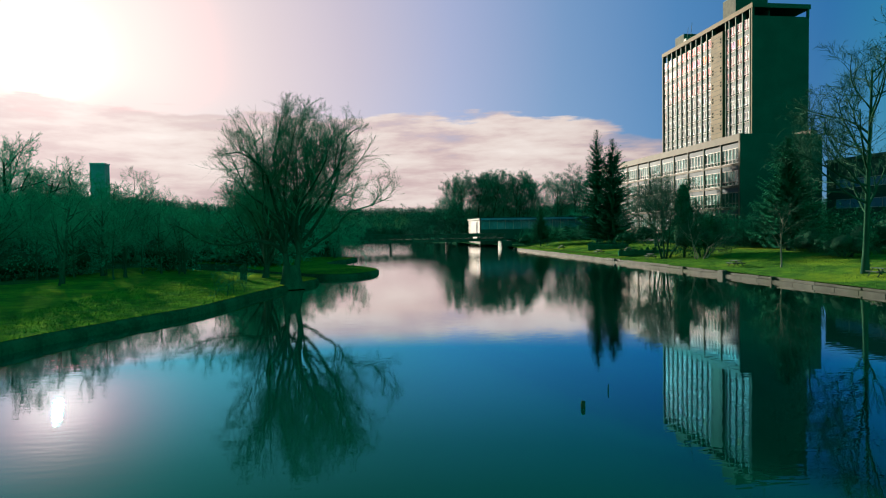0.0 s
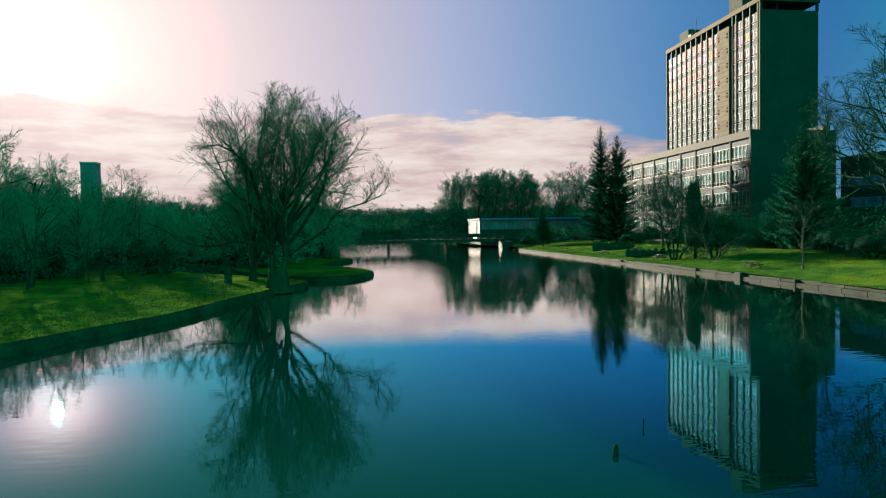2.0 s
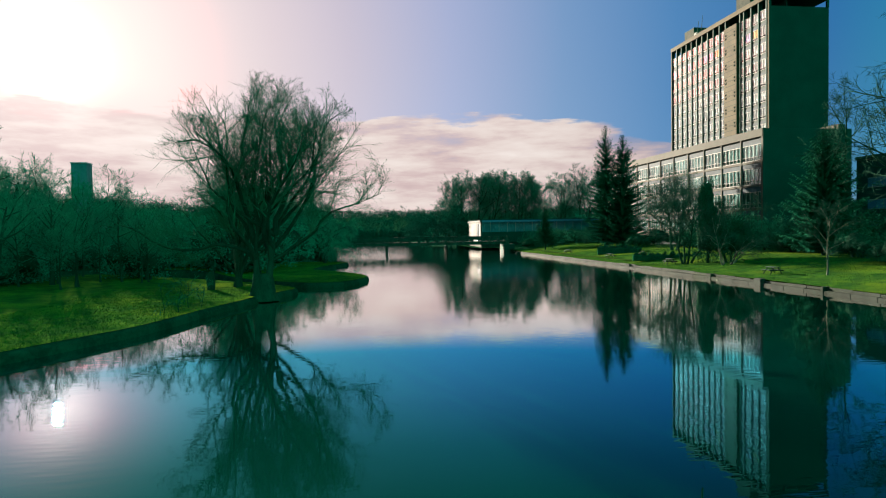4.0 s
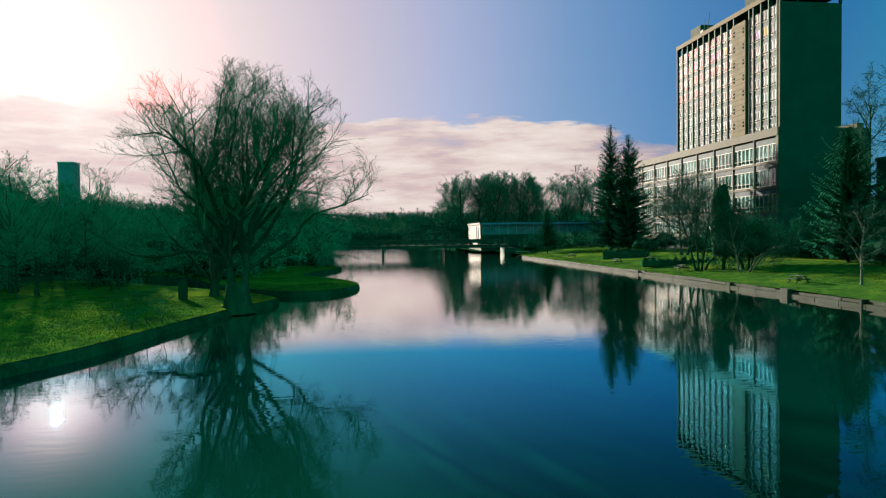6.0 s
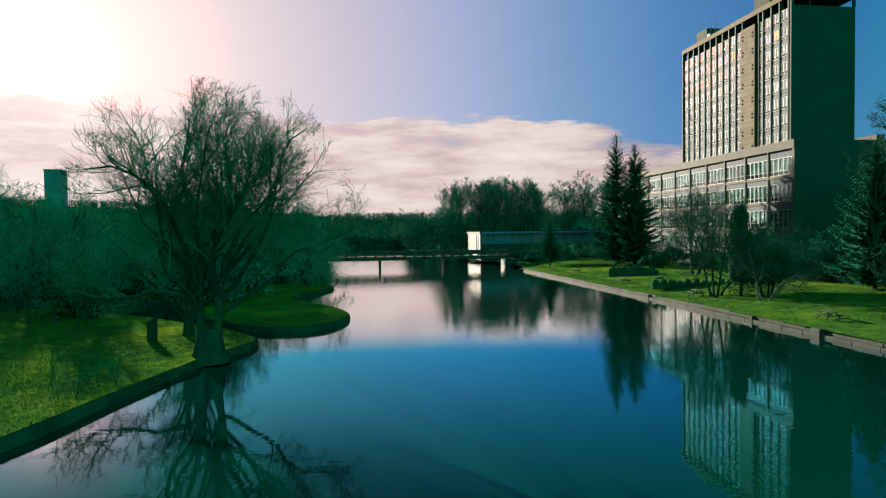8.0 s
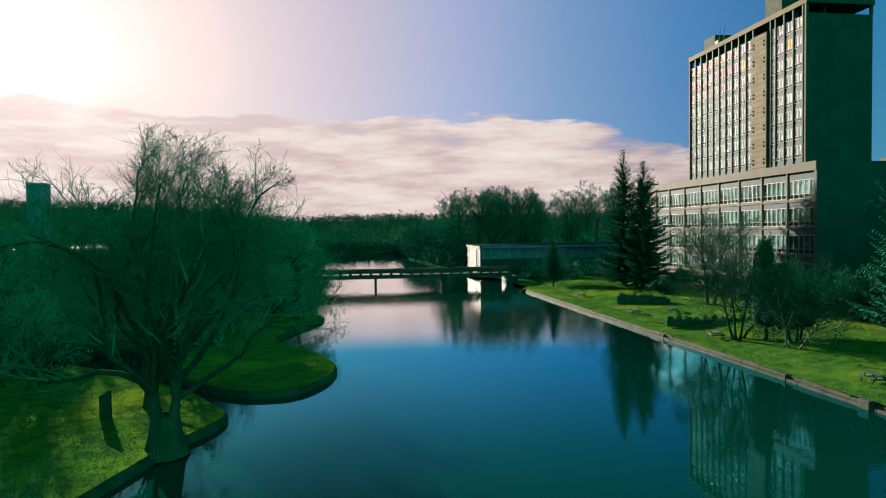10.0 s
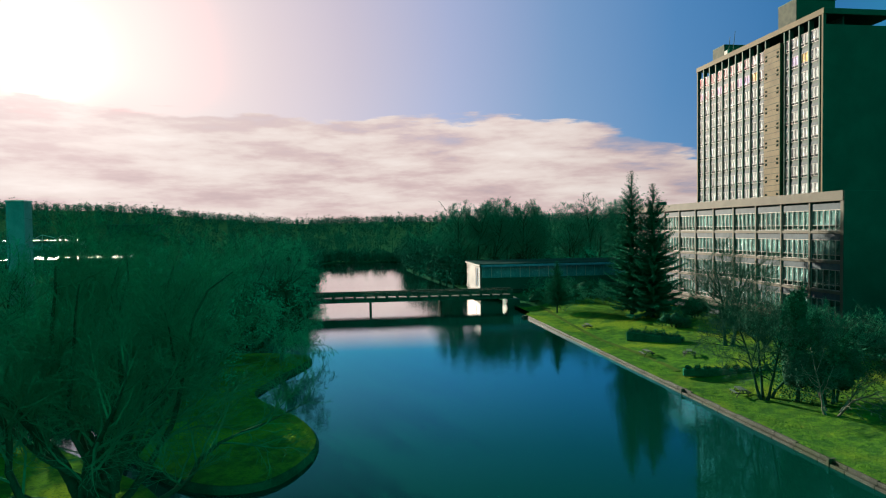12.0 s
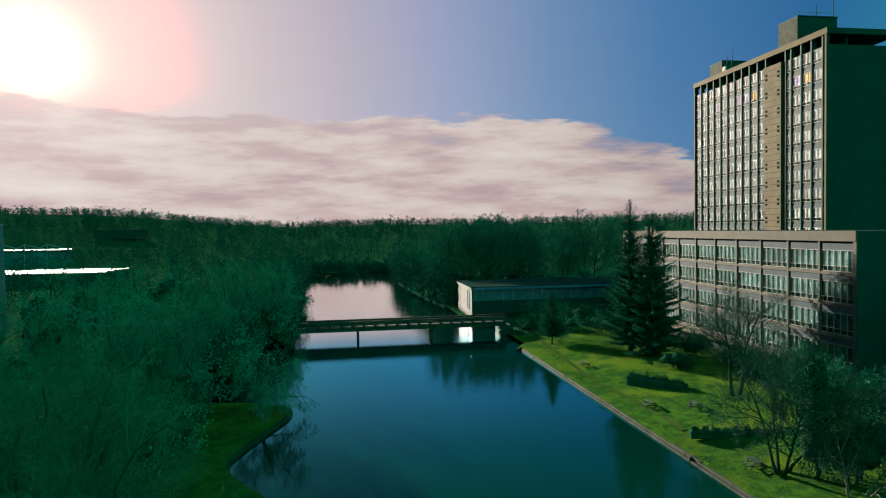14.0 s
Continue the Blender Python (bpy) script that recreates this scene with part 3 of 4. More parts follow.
def long_block():
    t = thing("office_block", "long four storey office block with pale stone frame", "office building")
    X0, X1, Y0, Y1, TOP = 63.3, 78.3, 95.8, 156.2, 20.35
    bay, fh, f0 = 5.47, 3.72, 4.15
    part("core", Geo().box(X0 + 0.5, X1 - 0.05, Y0 + 0.42, Y1 - 0.1, 0.5, TOP - 0.5), M_SLATE_SHADE, t)
    part("end_wall", Geo().box(X0 + 0.1, X1, Y0, Y0 + 0.4, 0.5, TOP - 0.05, 0.03), M_SLATE_SHADE, t, "windowless dark slate end wall")
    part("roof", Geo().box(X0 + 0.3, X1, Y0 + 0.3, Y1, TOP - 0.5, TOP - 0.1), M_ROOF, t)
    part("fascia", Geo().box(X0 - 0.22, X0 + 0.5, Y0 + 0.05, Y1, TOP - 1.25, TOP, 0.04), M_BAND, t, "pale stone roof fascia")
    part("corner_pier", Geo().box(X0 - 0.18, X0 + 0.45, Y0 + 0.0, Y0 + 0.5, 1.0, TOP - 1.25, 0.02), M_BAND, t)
    # thin dark skin paints shade on the pier and fascia end
    part("end_shade_skin", Geo().box(X0 - 0.16, X0 + 0.5, Y0 - 0.06, Y0 - 0.003, 0.6, TOP - 0.03), M_SLATE_SHADE, t)
    part("plinth", Geo().box(X0 - 0.1, X0 + 0.5, Y0 + 0.4, Y1, 0.5, f0 - 0.3), M_SPAN, t)
    part("ledge", Geo().box(X0 - 1.8, X0 + 0.2, Y0 + 0.5, Y1, f0 - 0.62, f0 - 0.28, 0.04), M_BAND, t, "pale stone terrace ledge")
    pier = Geo().box(-0.12, 0.4, -0.16, 0.16, f0 - 0.3, TOP - 1.25, 0.02).mesh("pier", M_BAND)
    band = Geo().box(-0.10, 0.4, 0, bay - 0.32, 0, 0.36, 0.02).mesh("floor_band", M_BAND)
    span = Geo().box(0.02, 0.4, 0, bay - 0.32, 0, 0.78).mesh("spandrel", M_SPAN)
    kit = window_set("window", bay - 0.32, 2.56, 5, 0.10, M_TEAL, 0.62, 0.085)
    rnd = random.Random(3)
    n = int((Y1 - Y0) / bay)
    for b in range(n + 1):
        y = Y0 + 0.27 + b * bay
        if b:
            o = part("pier", pier, None, t)
            o.location = (X0, y, 0)
        if b == n:
            break
        for k in range(4):
            z = f0 + k * fh
            o = part("floor_band", band, None, t)
            o.location = (X0, y + 0.16, z - 0.2)
            put_window(kit, (X0 + 0.12, y + 0.16, z + 0.2), t, None)
            o = part("spandrel", span, None, t)
            o.location = (X0, y + 0.16, z + 2.76)
    for y, w, h in ((148.5, 2.2, 1.0), (151.5, 1.4, 0.8)):
        part("roof_vent", Geo().box(X0 + 3, X0 + 5, y, y + w, TOP - 0.1, TOP + h, 0.04), M_SLATE_SHADE, t)
    part("roof_hatch", Geo().box(77.0, 78.2, 97.0, 101.0, TOP - 0.1, TOP + 0.9, 0.05), M_BAND, t, "pale rooftop plant box")
    return t


def rear_wing():
    t = thing("rear_wing", "low dark office wing with long ribbon windows", "office building")
    part("wall", Geo().box(78.4, 100, 30, 95.0, 0.5, 15.2, 0.04), M_SLATE_SHADE, t)
    part("parapet", Geo().box(78.15, 100.2, 29.8, 95.0, 15.2, 15.7, 0.04), M_FIN, t)
    for z in (10.9, 7.6, 4.2):
        for k in range(10):
            y = 31 + k * 6.2
            f = part("window", Geo().box(78.28, 78.40, y, y + 5.9, z - 0.1, z).box(78.28, 78.40, y, y + 5.9, z + 1.3, z + 1.4).box(78.28, 78.4, y + 2.9, y + 3.0, z, z + 1.3), M_METAL, t)
            part("pane", Geo().box(78.33, 78.36, y, y + 5.9, z, z + 1.3), M_BLUEROOF, f)
    return t


office_tower()
long_block()
rear_wing()


# ---------------------------------------------------------------- pavilion and bridge
def pavilion():
    t = thing("lakeside_pavilion", "flat-roofed white lakeside pavilion with glazed front", "pavilion")
    X0, X1, Y0, Y1, TOP = 33.7, 76.0, 172.0, 190.3, 7.9
    part("base", Geo().box(X0 + 0.1, X1, Y0 + 0.1, Y1 - 0.1, -1.0, 1.9), M_CONC, t)
    # the front wall's shade is put into its dark colour
    part("front_wall", Geo().box(X0 + 0.4, X1, Y0 + 0.30, Y0 + 0.6, 1.9, 4.6), M_SLATE_SHADE, t)
    part("core", Geo().box(X0 + 1.0, X1, Y0 + 2.0, Y1 - 0.4, 1.9, TOP - 0.6), M_SLATE_SHADE, t)
    end = part("end_wall", Geo().lattice(X0, X0 + 0.35, [Y0 + 0.35, Y0 + 2.2, Y0 + 3.6, Y0 + 4.4, Y0 + 5.8, Y1], [1.6, 2.4, 6.9, TOP - 0.5], {(1, 1), (3, 1)}), M_PAVILION, t, "sunlit white end wall")
    part("end_sill", Geo().box(X0 - 0.2, X0 + 0.5, Y0, Y1, 1.3, 1.6, 0.03), M_PAVILION, end)
    for y in (Y0 + 2.2, Y0 + 4.4):
        f = part("window", Geo().lattice(X0 + 0.1, X0 + 0.2, [y, y + 0.1, y + 1.3, y + 1.4], [2.4, 2.5, 4.4, 4.5, 6.8, 6.9], {(1, 1), (1, 3)}), M_FRAME, t)
        part("pane", Geo().box(X0 + 0.14, X0 + 0.16, y + 0.1, y + 1.3, 2.5, 6.8), M_BLUEROOF, f)
    part("roof", Geo().box(X0 - 0.3, X1 + 0.3, Y0 - 0.5, Y1 + 0.3, TOP - 0.12, TOP + 0.12, 0.03), M_ROOF, t)
    part("fascia", Geo().box(X0 - 0.32, X0 + 0.2, Y0 - 0.55, Y1 + 0.3, TOP - 0.55, TOP - 0.12, 0.03), M_PAVILION, t)
    part("fascia", Geo().box(X0 + 0.2, X1 + 0.3, Y0 - 0.56, Y0 + 0.2, TOP - 0.62, TOP - 0.1, 0.03), M_BLUEROOF, t, "blue front roof fascia")
    fr = Geo().box(-0.06, 0.06, 0, 0.16, 0, 2.6).mesh("mullion", M_CLAD)
    pane = Geo().box(0.06, 2.28, 0.06, 0.08, 0, 2.6).mesh("pane", M_BLUEPANE)
    for k in range(19):
        o = part("mullion", fr, None, t)
        o.location = (X0 + 0.5 + k * 2.33, Y0 + 0.35, 4.65)
        if k < 18:
            p = part("pane", pane, None, t)
            p.location = (X0 + 0.5 + k * 2.33, Y0 + 0.35, 4.65)
    part("door", Geo().box(46.5, 48.7, Y0 + 0.24, Y0 + 0.31, 1.9, 4.5, 0.02), M_FIN, t, "dark double door")
    return t


def footbridge():
    t = thing("footbridge", "dark timber footbridge on slim posts across the lake", "bridge")
    X0, X1, Y0, Y1 = -11.0, 37.0, 153.6, 156.6
    for y in (Y0, Y1 - 0.35):
        part("deck_beam", Geo().box(X0, X1, y, y + 0.35, 1.75, 2.35, 0.03), M_WOOD, t)
    part("deck", Geo().box(X0, X1, Y0 - 0.1, Y1 + 0.1, 2.36, 2.48), M_WOOD, t)
    board = Geo().box(0, X1 - X0, -0.05, 0.05, 0, 0.245, 0.012).mesh("parapet_board", M_WOOD)
    cap = Geo().box(0, X1 - X0, -0.10, 0.10, 0, 0.09, 0.015).mesh("handrail", M_WOOD)
    post = Geo().box(-0.09, 0.09, -0.09, 0.09, 0, 1.34).mesh("rail_post", M_WOOD)
    block = Geo().box(-0.26, 0.26, -0.08, 0.08, 0, 0.42, 0.015).mesh("spacer_block", M_WOOD)
    for y in (Y0, Y1):
        for z in (2.90, 3.155, 3.41):
            o = part("parapet_board", board, None, t)
            o.location = (X0, y, z)
        o = part("handrail", cap, None, t)
        o.location = (X0, y, 3.66)
        for k in range(23):
            o = part("rail_post", post, None, t)
            o.location = (X0 + 0.3 + k * 2.15, y + (0.14 if y > Y0 else -0.14), 2.36)
            o = part("spacer_block", block, None, t)
            o.location = (X0 + 0.3 + k * 2.15, y, 2.482)
    for x in (-6.5, 7.5, 21.8):
        for y in (Y0 + 0.3, Y1 - 0.4):
            part("pier_post", Geo().tube([Vector((x, y, -1.0)), Vector((x, y, 1.76))], [0.26, 0.24], 10), M_CONC if x > 20 else M_WOOD, t)
        part("cross_beam", Geo().box(x - 0.2, x + 0.2, Y0, Y1, 1.5, 1.76, 0.02), M_WOOD, t)
    part("abutment", Geo().box(35.6, 38.2, 152.8, 157.4, -1.0, 1.74, 0.06), M_SLATE_SHADE, t, "dark stone abutment")
    part("abutment", Geo().box(-13, -9.6, 152.8, 157.4, -1.0, 1.74, 0.06), M_SLATE_SHADE, t)
    wing = part("wing_wall", Geo().box(-0.15, 0.15, -1.3, 1.3, -1.0, 1.0, 0.05), M_CONC, t, "pale sloping wing wall")
    wing.matrix_basis = pose(35.2, 151.2, 0, 0, 0, -6)
    return t


pavilion()
footbridge()


# ---------------------------------------------------------------- lake wall, right bank
def lake_wall():
    w = thing("lake_wall", "weathered concrete lake wall with moss and ledge", "wall", kind="structure")
    rnd = random.Random(12)
    line = [Vector(p) for p in ((35.5, 138.9), (36.4, 87.5), (36.8, 58.4), (37.2, 35.0), (38.0, -20.0))]

    def along(y):
        for a, b in zip(line, line[1:]):
            if b.y <= y <= a.y:
                return a.x + (b.x - a.x) * (a.y - y) / (a.y - b.y)
        return line[-1].x

    slabs = [Geo().box(-0.08, 0.16, -1.165, 1.165, 0.20, 0.45 + d, 0.03).mesh("slab", M_CONC) for d in (0, 0.05, -0.04)]
    ledge = [Geo().box(-0.30, 0.25, -1.165, 1.165, -0.9, 0.19 + d, 0.03).mesh("ledge_stone", M_CONC) for d in (0, 0.02)]
    low = [Geo().box(-0.06, 0.28, -1.165, 1.165, 0.19, 0.42 + d, 0.03).mesh("coping", M_CONC) for d in (0, 0.03)]
    y = 138.0
    while y > -18:
        x = along(y)
        turn = math.degrees(math.atan2(along(y - 1) - along(y + 1), 2.0))
        o = part("ledge_stone", rnd.choice(ledge), None, w)
        o.matrix_basis = pose(x, y, 0, 0, 0, turn + rnd.uniform(-0.3, 0.3))
        near = y < 88
        o = part("slab" if near else "coping", rnd.choice(slabs if near else low), None, w)
        o.matrix_basis = pose(x + rnd.uniform(-0.03, 0.03), y, rnd.uniform(-0.02, 0.02), 0, rnd.uniform(-1.5, 1.5), turn + rnd.uniform(-0.6, 0.6))
        y -= 2.33
    # stepped piers and a drain mouth
    for y in (84.6, 66.0, 51.0):
        part("buttress", Geo().box(along(y) - 0.34, along(y) + 0.3, y - 0.15, y + 0.15, -0.8, 0.52, 0.04), M_CONC, w, "short concrete buttress")
    part("drain_mouth", Geo().box(along(58.4) - 0.45, along(58.4) + 0.1, 58.0, 59.0, -0.5, 0.60, 0.06), M_CONC, w, "broken concrete drain mouth")
    return w


lake_wall()


# ---------------------------------------------------------------- trees
def grow(rnd, p, d, length, r, level, spec, out):
    """Branches: out gathers (level, points, radii)."""
    segs, bend, rise = spec["segs"][level], spec["bend"][level], spec["rise"][level]
    if "dome" in spec and level > 1:
        cz, rx, rz = spec["dome"]
        for _ in range(7):
            e = p + d * length * 0.9
            if (e.x / rx) ** 2 + (e.y / rx) ** 2 + ((e.z - cz) / rz) ** 2 < rnd.uniform(0.85, 1.1):
                break
            length *= 0.84
    pts, radii, step = [p.copy()], [r], length / segs
    d = d.copy()
    end = spec.get("tip", 0.30) if level < spec["levels"] else 0.5
    for k in range(segs):
        d += Vector((rnd.gauss(0, bend), rnd.gauss(0, bend), rnd.gauss(0, bend) + rise))
        d.normalize()
        p = p + d * step
        pts.append(p.copy())
        radii.append(max(r * (1 - (1 - end) * (k + 1) / segs), spec["thin"]))
    out.append((level, pts, radii))
    if level == spec["levels"]:
        return
    n = spec["kids"][level]
    lo = spec["from"][level]
    for k in range(n):
        f = lo + (1 - lo) * (k + rnd.uniform(0.1, 0.9)) / n
        i = min(int(f * segs), segs - 1)
        u = f * segs - i
        q = pts[i].lerp(pts[i + 1], u)
        rr = radii[i] + (radii[i + 1] - radii[i]) * u
        ax = (pts[i + 1] - pts[i]).normalized()
        side = ax.cross(Vector((rnd.gauss(0, 1), rnd.gauss(0, 1), rnd.gauss(0, 1)))).normalized()
        ang = radians(rnd.uniform(*spec["angle"][level]))
        nd = ax * math.cos(ang) + side * math.sin(ang)
        ln = length * spec["short"][level] * rnd.uniform(0.65, 1.15) * (1.15 - 0.5 * f)
        grow(rnd, q, nd, ln, min(rr * 0.75, max(r * spec["thick"], spec["thin"])), level + 1, spec, out)


def bare_tree(name, label, seed, height_m, spec, stems=1, spread=0.0, group="", bark=None, twig=None, lean=(0, 0), fan=0, first=2, bole=0.0, low=26):
    rnd = random.Random(seed)
    out = []
    for s in range(stems):
        a = 6.283 * s / max(stems, 1) + rnd.uniform(-0.5, 0.5)
        d = Vector((math.cos(a) * spread + lean[0], math.sin(a) * spread + lean[1], 1)).normalized()
        h = height_m * spec["stem"] * rnd.uniform(0.85, 1.1)
        foot = (0.18 if bole else 0.35) * (stems > 1)
        grow(rnd, Vector((math.cos(a) * foot, math.sin(a) * foot, -0.3)), d, h, spec["r"] * height_m * (1 if stems == 1 else 0.75), 0, spec, out)
    if fan:
        cz, rx, rz = spec["dome"]
        forks = [o[1] for o in out[:stems]]
        for k in range(fan):
            a, el = 2.39996 * k + rnd.uniform(-0.3, 0.3), radians(low + (86 - low) * ((k + 0.5) / fan) ** 0.75)
            d = Vector((math.cos(a) * math.cos(el), math.sin(a) * math.cos(el), math.sin(el)))
            fork = forks[k % stems]
            p = fork[first + (k // stems) % (len(fork) - first)]
            reach = 1.0 / math.sqrt((d.x ** 2 + d.y ** 2) / rx ** 2 + (d.z / (rz + cz - p.z)) ** 2)
            grow(rnd, p, d, reach * rnd.uniform(0.80, 1.04), spec["r"] * height_m * rnd.uniform(0.26, 0.42), 1, spec, out)
    top = max(p.z for _, pts, _ in out for p in pts)
    s = height_m / top
    trunk, crown = Geo(), Geo()
    for level, pts, radii in out:
        pts = [p * s for p in pts]
        if level == 0:
            radii = [radii[0] * 1.5] + radii[1:]
            trunk.tube(pts, radii, 9)
        elif level == 1:
            trunk.tube(pts, radii, 6)
        elif level < spec["levels"]:
            crown.tube(pts, radii, 4 if level == 2 else 3, cap=False)
        else:
            a, b, r = pts[0], pts[-1], spec["thin"]
            mid = pts[len(pts) // 2]
            u = (b - a).cross(Vector((rnd.gauss(0, 1), rnd.gauss(0, 1), rnd.gauss(0, 1)))).normalized() * r
            for q in (u,):
                i = len(crown.v)
                crown.v += [tuple(a - q), tuple(a + q), tuple(mid + q * 0.8), tuple(mid - q * 0.8), tuple(b)]
                crown.f += [(i, i + 1, i + 2, i + 3), (i + 3, i + 2, i + 4)]
    if bole:
        # the short stout foot that the stems share
        trunk.tube([Vector((0, 0, -0.4)), Vector((0, 0, 0.15)), Vector((0.03, 0, 0.8)), Vector((0, 0.03, 1.7))], [bole * 1.35, bole * 1.05, bole * 0.92, bole * 0.80], 12)
    t = thing(name, label, "tree", group=group)
    part("trunk", trunk, bark or M_BARK, t, smooth=True)
    part("crown", crown, twig or M_TWIG, t)
    return t


BROAD = dict(levels=4, segs=(7, 6, 4, 2, 2), bend=(0.07, 0.13, 0.17, 0.2, 0.22), rise=(0.02, 0.05, 0.06, 0.03, 0.0), kids=(13, 8, 7, 6), angle=((30, 62), (28, 60), (25, 60), (25, 65)),
             short=(0.62, 0.55, 0.54, 0.75), thick=0.42, thin=0.012, r=0.020, stem=0.62, **{"from": (0.28, 0.25, 0.2, 0.15)})
WILLOW = dict(BROAD, levels=4, segs=(5, 10, 6, 4, 3), bend=(0.05, 0.13, 0.17, 0.18, 0.16), rise=(0.02, 0.025, 0.06, 0.07, 0.06), kids=(0, 11, 10, 9), tip=0.16,
              angle=((20, 66), (22, 52), (22, 55), (20, 55)), short=(1.0, 0.36, 0.52, 0.72), thick=0.34, thin=0.008, r=0.028, stem=0.25, dome=(8.8, 10.8, 8.9), **{"from": (0.45, 0.28, 0.2, 0.1)})
SMALL = dict(BROAD, levels=4, segs=(6, 5, 3, 2, 2), kids=(10, 7, 6, 5), thin=0.016, stem=0.66)
SHRUB = dict(BROAD, levels=3, segs=(5, 4, 2, 2), kids=(8, 6, 8), rise=(0.04, 0.05, 0.04, 0.0), short=(0.66, 0.6, 0.7), thin=0.014, r=0.012, stem=0.7, **{"from": (0.05, 0.1, 0.1)})
DROOP = dict(BROAD, levels=4, segs=(6, 7, 6, 5, 4), kids=(12, 8, 8, 5), rise=(0.02, 0.01, -0.14, -0.22, -0.30), short=(0.85, 0.55, 0.55, 0.6), thin=0.009, r=0.030, stem=0.5)


def conifer(name, label, seed, height_m, width, first=0.04, group="", gap=1.0):
    """A fir: whorls of drooping boughs, each a flat spray of needle tufts."""
    rnd = random.Random(seed)
    trunk, needles = Geo(), Geo()
    trunk.tube([Vector((0, 0, -0.3)), Vector((0.05, 0, height_m * 0.5)), Vector((0, 0.04, height_m))], [height_m * 0.016, height_m * 0.009, 0.02], 8)
    z = height_m * first + 0.6
    while z < height_m - 0.15:
        f = (z / height_m)
        reach = width * 0.52 * (1 - f) ** 0.75 * (1.0 if f > 0.1 else 0.85) + 0.15
        n = max(4, int(5 + 5 * (1 - f)))
        a0 = rnd.uniform(0, 6.28)
        for k in range(n):
            a = a0 + 6.283 * k / n + rnd.uniform(-0.25, 0.25)
            ln = reach * rnd.uniform(0.6, 1.15)
            tilt = 0.35 - 0.75 * (1 - f) + rnd.uniform(-0.12, 0.12)
            out = Vector((math.cos(a), math.sin(a), 0))
            side = Vector((-math.sin(a), math.cos(a), 0))
            m = max(3, int(ln / 0.24))
            for j in range(m):
                u = (j + 0.6) / m
                c = Vector((0, 0, z)) + out * ln * u + Vector((0, 0, ln * (tilt * u + 0.35 * u * u)))
                w = (0.09 + min(0.20, 0.11 * ln) + 0.12 * ln * (1 - u) ** 0.8) * rnd.uniform(0.6, 1.3)
                for sgn in (-1, 1):
                    tip = c + out * w * 0.75 + side * sgn * w - Vector((0, 0, w * rnd.uniform(0.1, 0.5)))
                    needles.tri(c - out * w * 0.45, c + out * w * 0.6, tip)
                needles.tri(c + side * w * 0.4, c - side * w * 0.4, c + out * w * 0.7 - Vector((0, 0, w * 0.9)))
            needles.tri(Vector((0, 0, z)) + side * 0.05, Vector((0, 0, z)) - side * 0.05, Vector((0, 0, z)) + out * ln + Vector((0, 0, ln * (tilt + 0.35))))
        z += max(0.22, 0.026 * height_m * (1 - 0.45 * f)) * gap * rnd.uniform(0.8, 1.2)
    t = thing(name, label, "tree", group=group)
    part("trunk", trunk, M_BARK, t, smooth=True)
    part("crown", needles, M_NEEDLE, t)
    return t


def leafy(name, label, seed, blobs, count, size, category="tree", mat=None, trunk_h=0.0, group="", kind=""):
    """An evergreen: small leaf cards gathered in uneven clumps round short stems and dark cores put in for inner shade.
    blobs: (x, y, z, radius, height).
    """
    rnd = random.Random(seed)
    leaves, stems = Geo(), Geo()
    for x, y, z, r, h in blobs:
        c = Vector((x, y, z))
        stems.tube([Vector((x * 0.3, y * 0.3, -0.2)), Vector((x * 0.6, y * 0.6, z * 0.5)), c], [0.16, 0.11, 0.05], 6)
        # dark solid core: stands in for inner twigs and the shade among them
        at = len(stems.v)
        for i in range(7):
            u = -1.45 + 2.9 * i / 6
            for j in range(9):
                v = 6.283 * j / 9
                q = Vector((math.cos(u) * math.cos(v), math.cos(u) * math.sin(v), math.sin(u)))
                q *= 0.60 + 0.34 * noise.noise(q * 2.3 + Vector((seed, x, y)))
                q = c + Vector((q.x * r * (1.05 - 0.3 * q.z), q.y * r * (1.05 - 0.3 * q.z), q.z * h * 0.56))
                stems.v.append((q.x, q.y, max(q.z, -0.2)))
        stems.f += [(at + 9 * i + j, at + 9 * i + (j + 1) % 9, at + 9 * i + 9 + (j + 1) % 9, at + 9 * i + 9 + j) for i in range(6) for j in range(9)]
        subs = [Vector((rnd.gauss(0, 0.5), rnd.gauss(0, 0.5), rnd.gauss(0, 0.5))) for _ in range(26)]
        for k in range(count):
            s = rnd.choice(subs)
            s = s.normalized() * min(s.length, 0.85)
            q = s + Vector((rnd.gauss(0, 0.17), rnd.gauss(0, 0.17), rnd.gauss(0, 0.17)))
            q = c + Vector((q.x * r * (1.15 - 0.35 * q.z), q.y * r * (1.15 - 0.35 * q.z), q.z * h * 0.62))
            if q.z < 0.05:
                continue
            a = Vector((rnd.gauss(0, 1), rnd.gauss(0, 1), rnd.gauss(0, 1))).normalized() * size
            b = a.cross(Vector((rnd.gauss(0, 1), rnd.gauss(0, 1), rnd.gauss(0, 1)))).normalized() * size * 0.7
            leaves.tri(q - b, q + b, q + a * 1.5)
    t = thing(name, label, category, group=group, kind=kind)
    # stems and dark shade cores share one bark-coloured mesh
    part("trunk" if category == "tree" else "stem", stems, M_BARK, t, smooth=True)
    part("crown" if category == "tree" else "foliage", leaves, mat or M_LEAF, t)
    return t


def stand(ob, x, y, turn=0.0, size=1.0):
    ob.matrix_basis = pose(x, y, height(x, y) - 0.02, 0, 0, turn) @ Matrix.Diagonal((size, size, size, 1))
    return ob


def again(ob, x, y, turn, size=1.0):
    o = copy_thing(ob, pose(x, y, height(x, y) - 0.02, 0, 0, turn))
    o.scale = (size, size, size)
    return o


